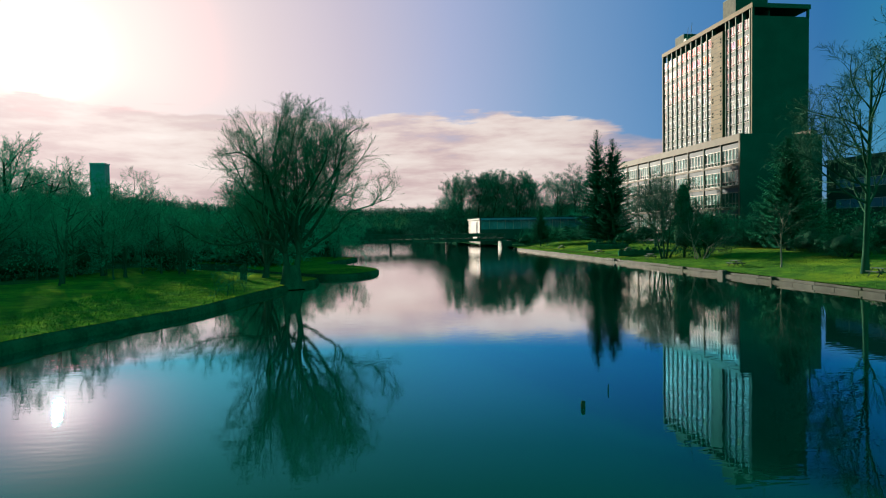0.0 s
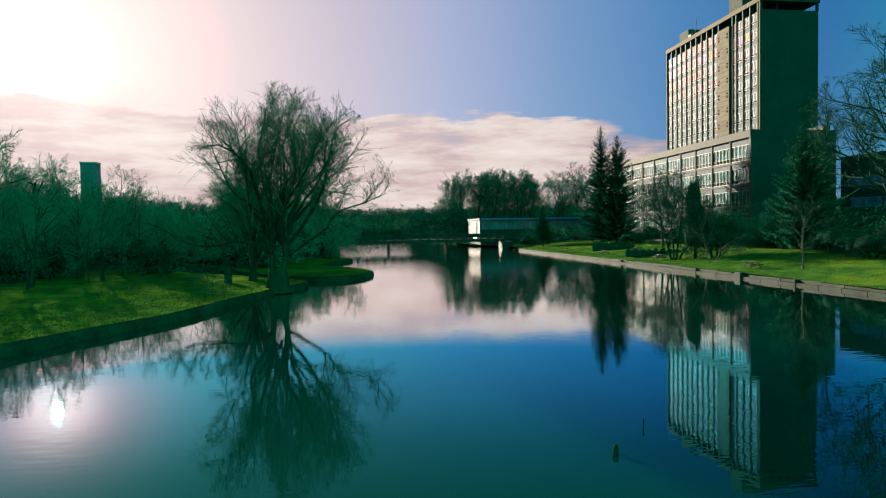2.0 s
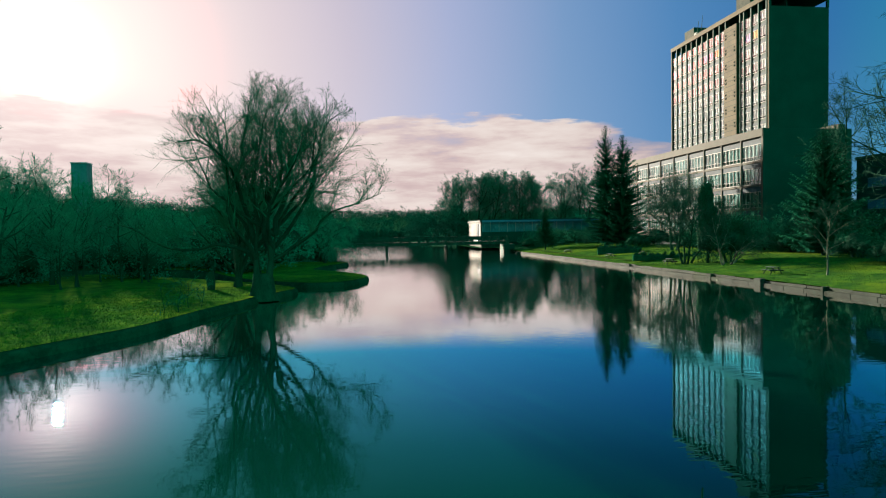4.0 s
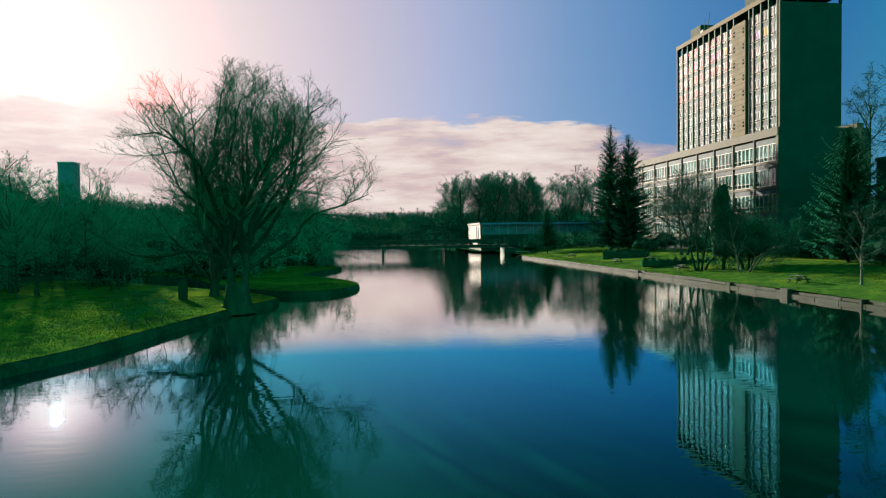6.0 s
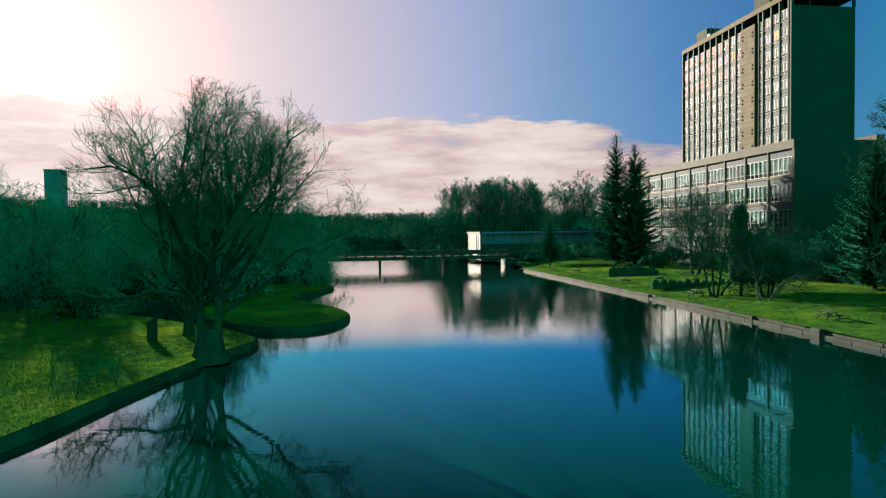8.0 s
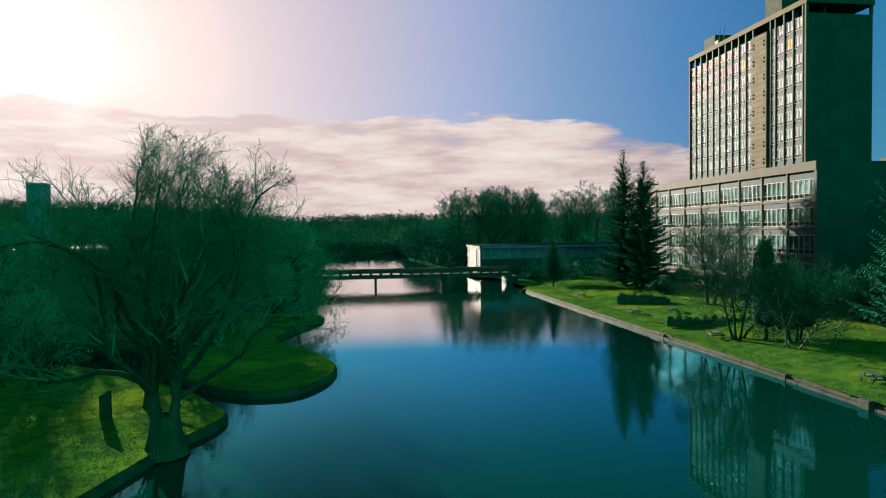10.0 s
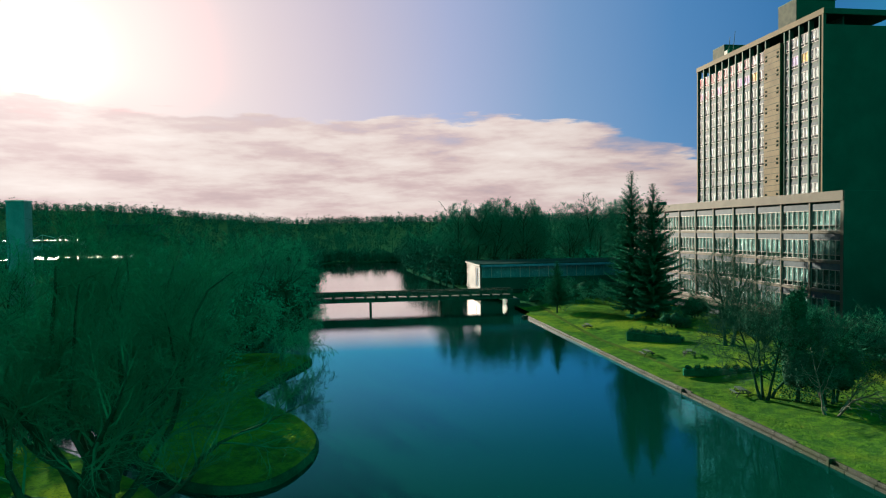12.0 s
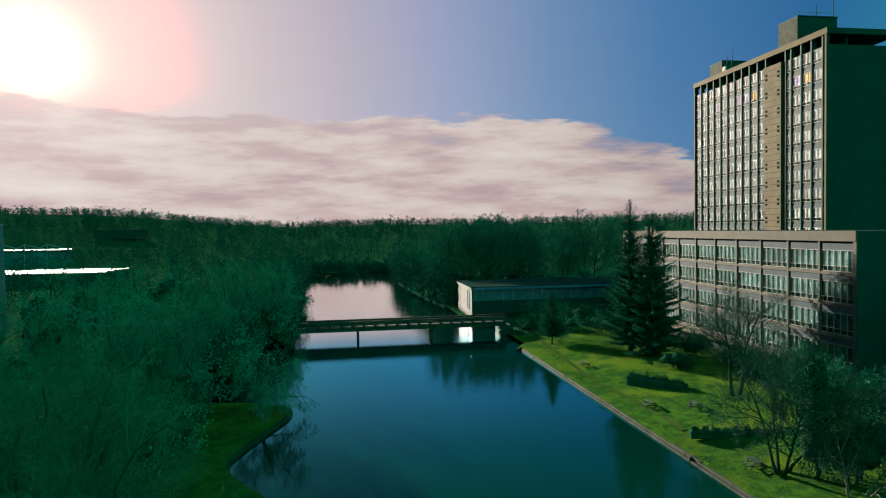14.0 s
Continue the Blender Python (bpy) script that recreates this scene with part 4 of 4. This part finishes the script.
# the great willow and its neighbours on the near promontory
great_willow = stand(bare_tree("willow_tree", "large bare many-limbed willow on the lawn promontory", 21, 17.3, dict(WILLOW, r=0.030, bend=(0.07, 0.19, 0.20, 0.2, 0.18), kids=(0, 14, 11, 12), short=(1.0, 0.43, 0.50, 0.66), thin=0.006, stem=0.30, dome=(9.2, 9.5, 8.6)), 2, 0.16, fan=19, twig=M_WILLOW, lean=(0.0, 0), first=3, bole=0.82, low=36), -6.3, 57.4, 0)
great_willow.scale = (1.14, 1.14, 1.0)
stand(bare_tree("willow_tree", "bare willow behind the promontory edge", 22, 13.0, dict(WILLOW, r=0.036, kids=(0, 9, 8, 8), dome=(6.4, 6.2, 6.4)), 2, 0.14, fan=12, low=38, twig=M_WILLOW), -9.8, 66.0, 70)
stand(bare_tree("weeping_willow", "small weeping willow drooping over the water", 23, 8.6, dict(DROOP, kids=(14, 9, 8, 5), angle=((50, 85), (25, 55), (25, 60), (25, 65)), short=(1.15, 0.55, 0.6, 0.7), thin=0.012), 1, lean=(0.16, 0)), -4.4, 106.3, 0)

for k, (x, y) in enumerate(((-10.3, 47.6), (-9.6, 50.2))):
    stand(bare_tree("sapling", "thin bare sapling at the edge of the bank", 25 + k, 2.6, dict(SHRUB, thin=0.008, kids=(6, 4, 4), stem=0.8), 2, 0.15, group="saplings on the bank", twig=M_WILLOW), x, y)

# right lawn
stand(conifer("fir_tree", "tall dark fir with thin open top", 31, 23.9, 10.6, group="pair of firs", gap=1.05), 49.8, 125.0)
stand(conifer("fir_tree", "dense dark fir beside a taller one", 32, 21.4, 12.2, group="pair of firs"), 51.8, 121.6, 40)
stand(conifer("fir_tree", "tall dark fir before the end wall", 33, 14.5, 11.0), 55.0, 73.3, 80)
stand(conifer("small_fir", "small open fir beside the footbridge", 34, 9.6, 6.0, 0.14), 41.3, 138.0)
stand(bare_tree("spreading_tree", "bare spreading many-stemmed tree on the lawn", 35, 12.4, dict(BROAD, thin=0.008, r=0.014, bend=(0.10, 0.16, 0.2, 0.2, 0.22), kids=(10, 8, 8, 6)), 4, 0.40, twig=M_LITTWIG), 41.3, 79.3)
stand(bare_tree("bare_tree", "slim bare tree on the lawn", 36, 13.5, dict(BROAD, thin=0.010), 2, 0.15, twig=M_LITTWIG), 49.9, 98.4)
stand(bare_tree("tall_bare_tree", "tall bare plane tree by the lake wall", 37, 21.5, dict(BROAD, bend=(0.02, 0.10, 0.15, 0.2, 0.22), angle=((38, 70), (28, 58), (25, 60), (25, 65)), kids=(18, 9, 7, 6), r=0.012, thick=0.45, thin=0.011, stem=0.8, short=(0.46, 0.52, 0.54, 0.75)), 1, twig=M_LITTWIG), 42.9, 47.5, 30)
stand(bare_tree("birch_tree", "slender pale-stemmed birch on the lawn", 38, 7.5, dict(SMALL, r=0.012, thin=0.012), 1, bark=M_PALE, twig=M_LITTWIG), 42.4, 57.4)
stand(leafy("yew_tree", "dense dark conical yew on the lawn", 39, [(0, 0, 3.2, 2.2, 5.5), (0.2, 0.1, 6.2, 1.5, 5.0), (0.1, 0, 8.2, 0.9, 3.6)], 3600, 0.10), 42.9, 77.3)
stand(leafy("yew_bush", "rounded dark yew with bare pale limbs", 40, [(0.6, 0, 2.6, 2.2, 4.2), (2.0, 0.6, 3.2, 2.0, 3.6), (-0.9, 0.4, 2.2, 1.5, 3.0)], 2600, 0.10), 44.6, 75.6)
stand(bare_tree("pale_tree", "low bare tree with pale twisting limbs", 41, 6.8, dict(SMALL, bend=(0.12, 0.2, 0.22, 0.22, 0.22), kids=(7, 5, 4, 4), thin=0.014), 4, 0.7, bark=M_PALE, twig=M_LITTWIG), 43.2, 73.8)


def hedge(name, label, seed, a, b, tall, deep):
    a, b = Vector(a), Vector(b)
    n = max(2, int((b - a).length / 0.9))
    mid = (a + b) / 2
    blobs = []
    for k in range(n):
        p = a.lerp(b, (k + 0.5) / n) - mid
        blobs.append((p.x, p.y, tall * 0.5, deep * 0.5, tall * (0.85 + 0.2 * (k % 3))))
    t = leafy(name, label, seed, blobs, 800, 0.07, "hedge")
    ang = math.atan2(b.y - a.y, b.x - a.x)
    ln = (b - a).length / 2
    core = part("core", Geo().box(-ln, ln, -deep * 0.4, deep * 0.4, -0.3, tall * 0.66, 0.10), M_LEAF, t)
    core.rotation_euler = (0, 0, ang)
    return stand(t, mid.x, mid.y)


stand(bare_tree("tall_bare_tree", "tall slender bare tree before the dark end wall", 46, 22.5, dict(BROAD, bend=(0.03, 0.10, 0.15, 0.2, 0.22), angle=((28, 52), (28, 55), (25, 60), (25, 65)), kids=(16, 8, 7, 6), r=0.011, thin=0.012, stem=0.85, short=(0.32, 0.52, 0.54, 0.75)), twig=M_LITTWIG), 61.7, 79.3, 60)

hedge("hedge", "rounded clipped evergreen hedge on the lawn", 42, (41.9, 109.0), (46.4, 103.0), 1.4, 1.6)
# leafy strip stands in for a straight shadow lying on the lawn
hedge("shadow_strip", "low dark leafy strip in place of a shadow across the lawn", 43, (38.6, 88.6), (48.0, 86.4), 0.8, 0.8)

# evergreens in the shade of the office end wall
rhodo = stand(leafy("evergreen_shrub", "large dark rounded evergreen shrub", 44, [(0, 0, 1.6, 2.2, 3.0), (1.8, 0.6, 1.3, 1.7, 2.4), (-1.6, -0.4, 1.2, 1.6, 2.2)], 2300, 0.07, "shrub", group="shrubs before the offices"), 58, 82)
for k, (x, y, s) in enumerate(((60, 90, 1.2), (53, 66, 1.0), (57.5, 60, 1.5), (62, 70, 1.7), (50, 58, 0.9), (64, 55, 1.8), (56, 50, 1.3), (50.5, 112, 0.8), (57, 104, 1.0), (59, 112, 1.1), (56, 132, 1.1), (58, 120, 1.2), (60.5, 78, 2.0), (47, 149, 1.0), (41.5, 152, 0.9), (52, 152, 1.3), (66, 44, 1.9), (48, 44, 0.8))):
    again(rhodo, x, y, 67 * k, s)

# bare trees: a few kinds, set out again and again
wood = [bare_tree("bare_tree", "bare dark deciduous tree in a dense wood", 50 + k, 15.0, dict(SMALL, kids=(9, 7, 6, 4), thin=0.018, stem=0.55 + 0.06 * (k % 3)), 1 + k % 2, 0.12, group="wood round the lake") for k in range(5)]
shrubs = [bare_tree("bare_shrub", "dense leafless shrub of the undergrowth", 60 + k, 5.0, SHRUB, 3, 0.45, group="undergrowth round the lake") for k in range(3)]
thin = [bare_tree("young_tree", "thin bare young tree at the wood's edge", 70 + k, 10.0, dict(SMALL, kids=(9, 6, 5, 4), thin=0.010, r=0.011), 1, group="young trees at the wood's edge") for k in range(3)]
for k, o in enumerate(thin):
    stand(o, *((-22, 72), (-29, 80), (-34, 58))[k], 50 * k)
rnd = random.Random(77)


def plant(kinds, spots, sizes):
    for x, y in spots:
        k = rnd.choice(kinds)
        again(k, x, y, rnd.uniform(0, 360), rnd.uniform(*sizes))


def scatter(n, x0, x1, y0, y1, gap):
    got = []
    for _ in range(n * 30):
        if len(got) == n:
            break
        q = (rnd.uniform(x0, x1), rnd.uniform(y0, y1))
        if all(not in_lake(q[0] + dx, q[1] + dy) for dx, dy in ((0, 0), (1, 0), (-1, 0), (0, 1), (0, -1))) and all(math.dist(q, o) > gap for o in got):
            got.append(q)
    return got


for k, o in enumerate(wood):
    stand(o, *((-40, 104), (-44, 98), (-38, 114), (-17, 126), (-48, 88))[k], 40 * k, 0.85)
for k, o in enumerate(shrubs):
    stand(o, *((-27, 96), (-24, 92), (-16, 104))[k])
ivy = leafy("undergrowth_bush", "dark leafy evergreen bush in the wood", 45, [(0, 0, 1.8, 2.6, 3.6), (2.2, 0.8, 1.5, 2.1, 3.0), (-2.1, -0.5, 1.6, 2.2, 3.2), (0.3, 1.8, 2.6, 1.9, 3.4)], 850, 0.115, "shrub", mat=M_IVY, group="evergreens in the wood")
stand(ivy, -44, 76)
plant(thin, scatter(11, -46, -25, 56, 92, 4.4), (0.6, 0.9))
plant(thin, scatter(5, -24, -17, 70, 92, 3.0), (0.55, 0.8))
plant(shrubs, scatter(10, -44, -22, 82, 94, 3.0), (0.6, 1.0))
plant(wood, scatter(14, -64, -35, 90, 128, 4.5), (0.6, 0.85))
plant(wood, scatter(9, -34, -20, 94, 128, 4.0), (0.45, 0.62))
plant(wood, scatter(14, -68, -38, 100, 130, 5.0), (0.98, 1.2))
plant(wood, scatter(12, -40, -13, 112, 150, 4.5), (0.6, 0.85))
plant(shrubs, scatter(20, -55, -16, 94, 130, 2.6), (0.8, 1.35))
plant(shrubs, scatter(10, -20, -11, 112, 152, 2.5), (0.7, 1.1))
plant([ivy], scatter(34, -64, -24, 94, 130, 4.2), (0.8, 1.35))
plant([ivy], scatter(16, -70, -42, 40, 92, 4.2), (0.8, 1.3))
plant(wood, [(-14.5, 97), (-13.5, 91), (-14, 102), (-17, 95), (-13.5, 86), (-17, 108)], (0.72, 0.9))
plant([ivy], [(-14, 95), (-14.5, 100), (-15.5, 92), (-14.5, 88), (-17.5, 100)], (1.3, 1.7))
plant(shrubs, [(-13, 97), (-12.5, 92), (-16, 101), (-12, 106), (-12, 99), (-15, 88)], (0.7, 1.0))
plant([ivy], scatter(16, -30, -12, 112, 152, 3.5), (0.6, 1.0))
plant(wood, scatter(12, -60, -13, 156, 230, 7.0), (0.75, 1.1))
plant([ivy], scatter(16, -60, -13, 152, 230, 6.0), (1.2, 2.2))
elms = [bare_tree("tall_bare_elm", "tall bare elm with a rounded crown of fine twigs", 80 + k, 24.0, dict(BROAD, segs=(8, 7, 5, 3, 2), kids=(15, 10, 9, 8), bend=(0.03, 0.10, 0.15, 0.2, 0.22), r=0.012, thick=0.40, thin=0.014, stem=0.82, short=(0.50, 0.50, 0.52, 0.7), dome=(14.0, 8.0, 10.5), rise=(0.02, 0.07, 0.06, 0.03, 0.0)), 1 + k % 2, 0.10, group="elms beyond the pavilion", twig=M_ELM) for k in range(3)]
for k, o in enumerate(elms):
    stand(o, *((38, 203), (52, 200), (67, 205))[k], 70 * k)
plant(elms, [(33, 212), (44, 208), (59, 207), (74, 204), (48, 218), (63, 219), (39, 224), (80, 214), (56, 228), (42, 199), (57, 213), (71, 210), (86, 207), (34, 205), (49, 209)], (0.96, 1.12))
plant(wood, scatter(14, 34, 90, 206, 250, 6.0), (1.0, 1.3))
plant([ivy], scatter(22, 31, 90, 194, 240, 5.0), (1.3, 2.4))
plant(wood, scatter(8, 20, 80, 285, 400, 9.0), (0.9, 1.3))
plant(wood, scatter(5, 106, 150, 100, 130, 7.0), (1.0, 1.4))
plant(shrubs, scatter(14, 40, 60, 138, 168, 3.5), (0.6, 1.0))
plant(shrubs, [(54, 90), (57, 93), (60, 97), (58, 101), (55, 97), (61, 103), (59, 87), (53.5, 86), (57, 84)], (1.0, 1.5))
# dense shade along the west shore, hanging over the water
plant(wood, [(-10.2, 150.0), (-11.5, 144), (-13.0, 137), (-13.8, 129), (-9.6, 158.5), (-9.8, 166), (-15.5, 121), (-10.0, 175), (-18, 134), (-16, 146), (-14, 160), (-10.5, 187), (-11, 199)], (0.95, 1.12))
plant([ivy], [(-11.5, 150.5), (-12.6, 146), (-14.5, 139), (-15.0, 132), (-11.2, 159), (-11.5, 168), (-16.4, 124), (-11.8, 178), (-11.5, 190), (-12, 204)], (1.5, 2.1))
plant(wood, [(-13, 109.5)], (0.85, 1.0))
plant([ivy], [(-14.5, 106.5), (-15.5, 110)], (1.3, 1.6))
plant(wood, [(-24, 67), (-30, 71), (-34, 63), (-20.5, 75), (-27, 60)], (0.5, 0.66))
plant(thin, [(-24, 64), (-19.5, 72), (-27, 70), (-31, 64)], (0.6, 0.85))
plant([ivy], [(-31, 71), (-34, 66), (-22.5, 78)], (0.8, 1.1))
# the belt of trees that shades the west lawns
plant(wood, [(-46, 87), (-51, 96), (-56, 90), (-71, 122), (-60, 118), (-78, 126), (-66, 112)], (1.2, 1.38))
plant(wood, scatter(9, -52, -34, 70, 98, 4.0), (0.62, 0.85))
plant(wood, [(-30, 76), (-34, 83), (-27, 69), (-36, 74)], (0.62, 0.78))
plant([ivy], scatter(8, -54, -36, 70, 98, 4.0), (1.0, 1.5))
plant(wood, [(-13, 98), (-14.5, 94), (-16, 99), (-15, 105), (-18, 103), (-20, 110)], (0.85, 1.05))
plant([ivy], [(-16.5, 97), (-17, 103.5), (-19.5, 106)], (1.6, 2.0))


def far_woods():
    """Woods on the far shore and the ridge: many ragged crowns, each a puff of small flakes over a stem."""
    gg = Geo()
    r2 = random.Random(5)
    spots = []
    for p in LEFT_SHORE:
        if p.y > 172:
            for _ in range(5 if p.y < 290 else 4):
                k = Vector((p.x - 10, p.y - 250)).normalized() * r2.uniform(0.3, 8.0)
                side = 1 if p.x > 12 and p.y < 300 else -1 if p.y < 300 else 0
                spots.append((p.x + (side * r2.uniform(-0.6, 4.5) if side else k.x), p.y + r2.uniform(-4, 4) + (0 if side else k.y), r2.uniform(6, 14), 300, 0.75, 0.35))
    for _ in range(1300):
        a, r = radians(r2.uniform(-50, 46)), 190 + 370 * r2.random() ** 0.8
        spots.append((r * math.sin(a), 30 + r * math.cos(a), r2.uniform(9, 15), 140, 0.85, 0.40))
    for _ in range(1300):
        a, r = radians(r2.uniform(-54, 62)), r2.uniform(560, 800)
        spots.append((r * math.sin(a), 30 + r * math.cos(a), r2.uniform(9, 14), 90, 1.05, 0.5))
    for _ in range(3800):
        a, r = radians(r2.uniform(-55, 62)), r2.uniform(800, 1220)
        spots.append((r * math.sin(a), 30 + r * math.cos(a), r2.uniform(8, 14) * (1 + 0.5 * (r2.random() > 0.93)), 36, 1.4, 0.8))
    for x, y, h, n, s, wide in spots:
        if (n < 300 and in_lake(x, y)) or (x > 34 and y < 232) or (n < 300 and (in_lake(x + 4, y) or in_lake(x - 4, y))) or (-150 < x < -85 and 290 < y < 335):
            continue
        if y < 430 and abs(x - 8) < 70 and y > 300:
            h *= 0.5
        z = height(x, y)
        w = h * r2.uniform(0.32, 0.5)
        gg.tri((x - 0.3, y, z - 1), (x + 0.3, y, z - 1), (x, y, z + h * 0.8))
        for k in range(n):
            t, u = r2.uniform(0, 6.283), r2.uniform(0.08, 0.92)
            rad = w * r2.random() ** 0.5 * math.sin(3.1 * min(u * 0.85 + 0.12, 1)) ** 0.6
            p = Vector((x + math.cos(t) * rad, y + math.sin(t) * rad, z + h * u))
            d = Vector((r2.gauss(0, 0.6), r2.gauss(0, 0.6), r2.gauss(0.15, 0.6))) * s * r2.uniform(0.5, 1.1)
            e = Vector((-math.sin(t), math.cos(t), r2.uniform(-0.5, 0.5))) * s * wide
            gg.tri(p - e, p + e, p + d)
    tagged(part("far_woods", gg, M_FAR), "distant leafless woods on the far shore and hills", "woods", kind="stuff")


far_woods()


# ---------------------------------------------------------------- small things
def picnic_table(x, y, turn):
    t = thing("picnic_table", "dark wooden picnic table standing on the lawn", "picnic table", group="picnic tables on the lawn")
    plank = Geo().box(-0.9, 0.9, -0.07, 0.07, 0, 0.045, 0.008).mesh("plank", M_WOOD)
    for yy, z in ((-0.3, 0.72), (-0.15, 0.72), (0, 0.72), (0.15, 0.72), (0.3, 0.72), (-0.78, 0.43), (-0.62, 0.43), (0.62, 0.43), (0.78, 0.43)):
        o = part("plank", plank, None, t)
        o.location = (0, yy, z)
    for xx in (-0.65, 0.65):
        part("cross_bar", Geo().box(xx - 0.03, xx + 0.03, -0.85, 0.85, 0.34, 0.43, 0.008), M_WOOD, t)
        for s in (-1, 1):
            part("leg", Geo().tube([Vector((xx, s * 0.72, -0.02)), Vector((xx, s * 0.22, 0.72))], [0.055, 0.055], 4), M_WOOD, t)
    t.matrix_basis = pose(x, y, height(x, y), 0, 0, turn) @ Matrix.Diagonal((0.85, 0.85, 0.9, 1))
    return t


first = picnic_table(40.4, 120.5, 84)
for x, y, a in ((39.9, 99.4, 88), (43.8, 96.6, 60), (40.0, 81.0, 80), (40.4, 62.0, 86), (42.2, 45.2, 84)):
    copy_thing(first, pose(x, y, height(x, y), 0, 0, a))

for x, y, r, h in ((6.45, 17.4, 0.07, 0.2), (7.9, 19.0, 0.02, 0.22)):
    stake = thing("water_stake", "short dark stake standing out of the water", "stake", (x, y, 0), group="stakes in the lake")
    part("post", Geo().tube([Vector((0, 0, -0.9)), Vector((0, 0, h * 0.6)), Vector((0.01, 0, h))], [r, r, r * 0.8], 8), M_BARK, stake)

slab = thing("standing_stone", "dark upright stone slab with slanted top", "sculpture", (-11.6, 63.4, height(-11.6, 63.4) - 0.05))
sg = Geo().box(-0.33, 0.33, -0.14, 0.14, 0, 1.65, 0.03)
sg.v = [(x, y, z + (0.22 * x / 0.36 if z > 1.2 else 0)) for x, y, z in sg.v]
part("slab", sg, M_BARK, slab)

path = Geo()
line = curve([(41.5, 150.0, 0), (40.4, 140.0, 0), (38.7, 114.0, 0), (39.6, 98.0, 0), (39.3, 91.0, 0)], 14)
for k, p in enumerate(line):
    path.v += [(p.x - 0.35, p.y, height(p.x - 0.35, p.y) + 0.09), (p.x + 0.35, p.y, height(p.x + 0.35, p.y) + 0.09)]
    if k:
        path.f.append((2 * k - 2, 2 * k - 1, 2 * k + 1, 2 * k))
tagged(part("footpath", path, M_PATH), "narrow trodden path along the lawn", "path", kind="structure")


# far buildings across the park
def far_tower():
    t = thing("tower_block", "distant slate-grey tower block above the trees", "office building", (-70.6, 174.5, 0))
    part("wall", Geo().box(0, 3.7, 0, 3.4, 0, 23.6, 0.05), M_CLAD, t)
    part("parapet", Geo().box(-0.12, 3.82, -0.12, 3.52, 23.6, 23.9, 0.03), M_METAL, t)
    for k in range(6):
        part("floor_band", Geo().box(-0.05, 3.75, -0.05, 3.45, 3.5 + k * 3.2, 3.75 + k * 3.2), M_CLAD, t)
    return t


def shed(x, y, w, d, h, label):
    t = thing("low_building", label, "building", (x, y, height(x, y) - 0.1))
    part("wall", Geo().box(0, w, 0, d, 0, h, 0.04), M_SLATE_SHADE, t)
    part("roof", Geo().box(-0.6, w + 0.6, -0.6, d + 0.6, h, h + 0.5, 0.05), M_SHED, t, "grey metal roof")
    for k in range(int(w / 9)):
        part("rooflight", Geo().box(3 + 9 * k, 6 + 9 * k, 2, d - 2, h + 0.5, h + 0.75, 0.04), M_SHED, t)
    return t


def stadium():
    t = thing("stadium_stand", "distant stadium stand with roof trusses", "stadium", (-212, 420, height(-212, 420)))
    part("roof", Geo().box(0, 52, 0, 16, 11.2, 12.2, 0.1), M_SHED, t)
    part("wall", Geo().box(2, 50, 1, 15, 0, 11.2), M_CLAD, t)
    for k in range(3):
        x = 20 + k * 12
        part("mast", Geo().tube([Vector((x, 0, 0)), Vector((x + 1, -1, 15.5))], [0.3, 0.2], 6), M_METAL, t)
        part("tie", Geo().tube([Vector((x + 1, -1, 15.5)), Vector((x + 12, 1, 12.2))], [0.2, 0.2], 5), M_METAL, t)
        part("tie", Geo().tube([Vector((x + 1, -1, 15.5)), Vector((x - 6, 1, 12.2))], [0.2, 0.2], 5), M_METAL, t)
    return t


far_tower()
shed(-140, 300, 48, 26, 5.0, "low flat building with pale metal roof")
shed(-250, 700, 44, 24, 9.0, "distant low building with pale roof")
stadium()


def grass():
    """Short uneven blades over the lawns nearest the water."""
    gg = Geo()
    r2 = random.Random(8)
    for x0, x1, y0, y1, n in ((36.9, 50, 40, 138, 22000), (-20, -4, 28, 66, 18000), (-14, 2, 68, 110, 8000)):
        for _ in range(n):
            x, y = r2.uniform(x0, x1), r2.uniform(y0, y1)
            if in_lake(x, y):
                continue
            z = height(x, y)
            a, h = r2.uniform(0, 6.28), r2.uniform(0.03, 0.10)
            dx, dy = math.cos(a) * 0.03, math.sin(a) * 0.03
            gg.tri((x - dx, y - dy, z - 0.01), (x + dx, y + dy, z - 0.01), (x + r2.gauss(0, 0.06), y + r2.gauss(0, 0.06), z + h))
    tagged(part("grass", gg, M_BLADE), "short uneven grass on the lake lawns", "grass", kind="stuff")


grass()
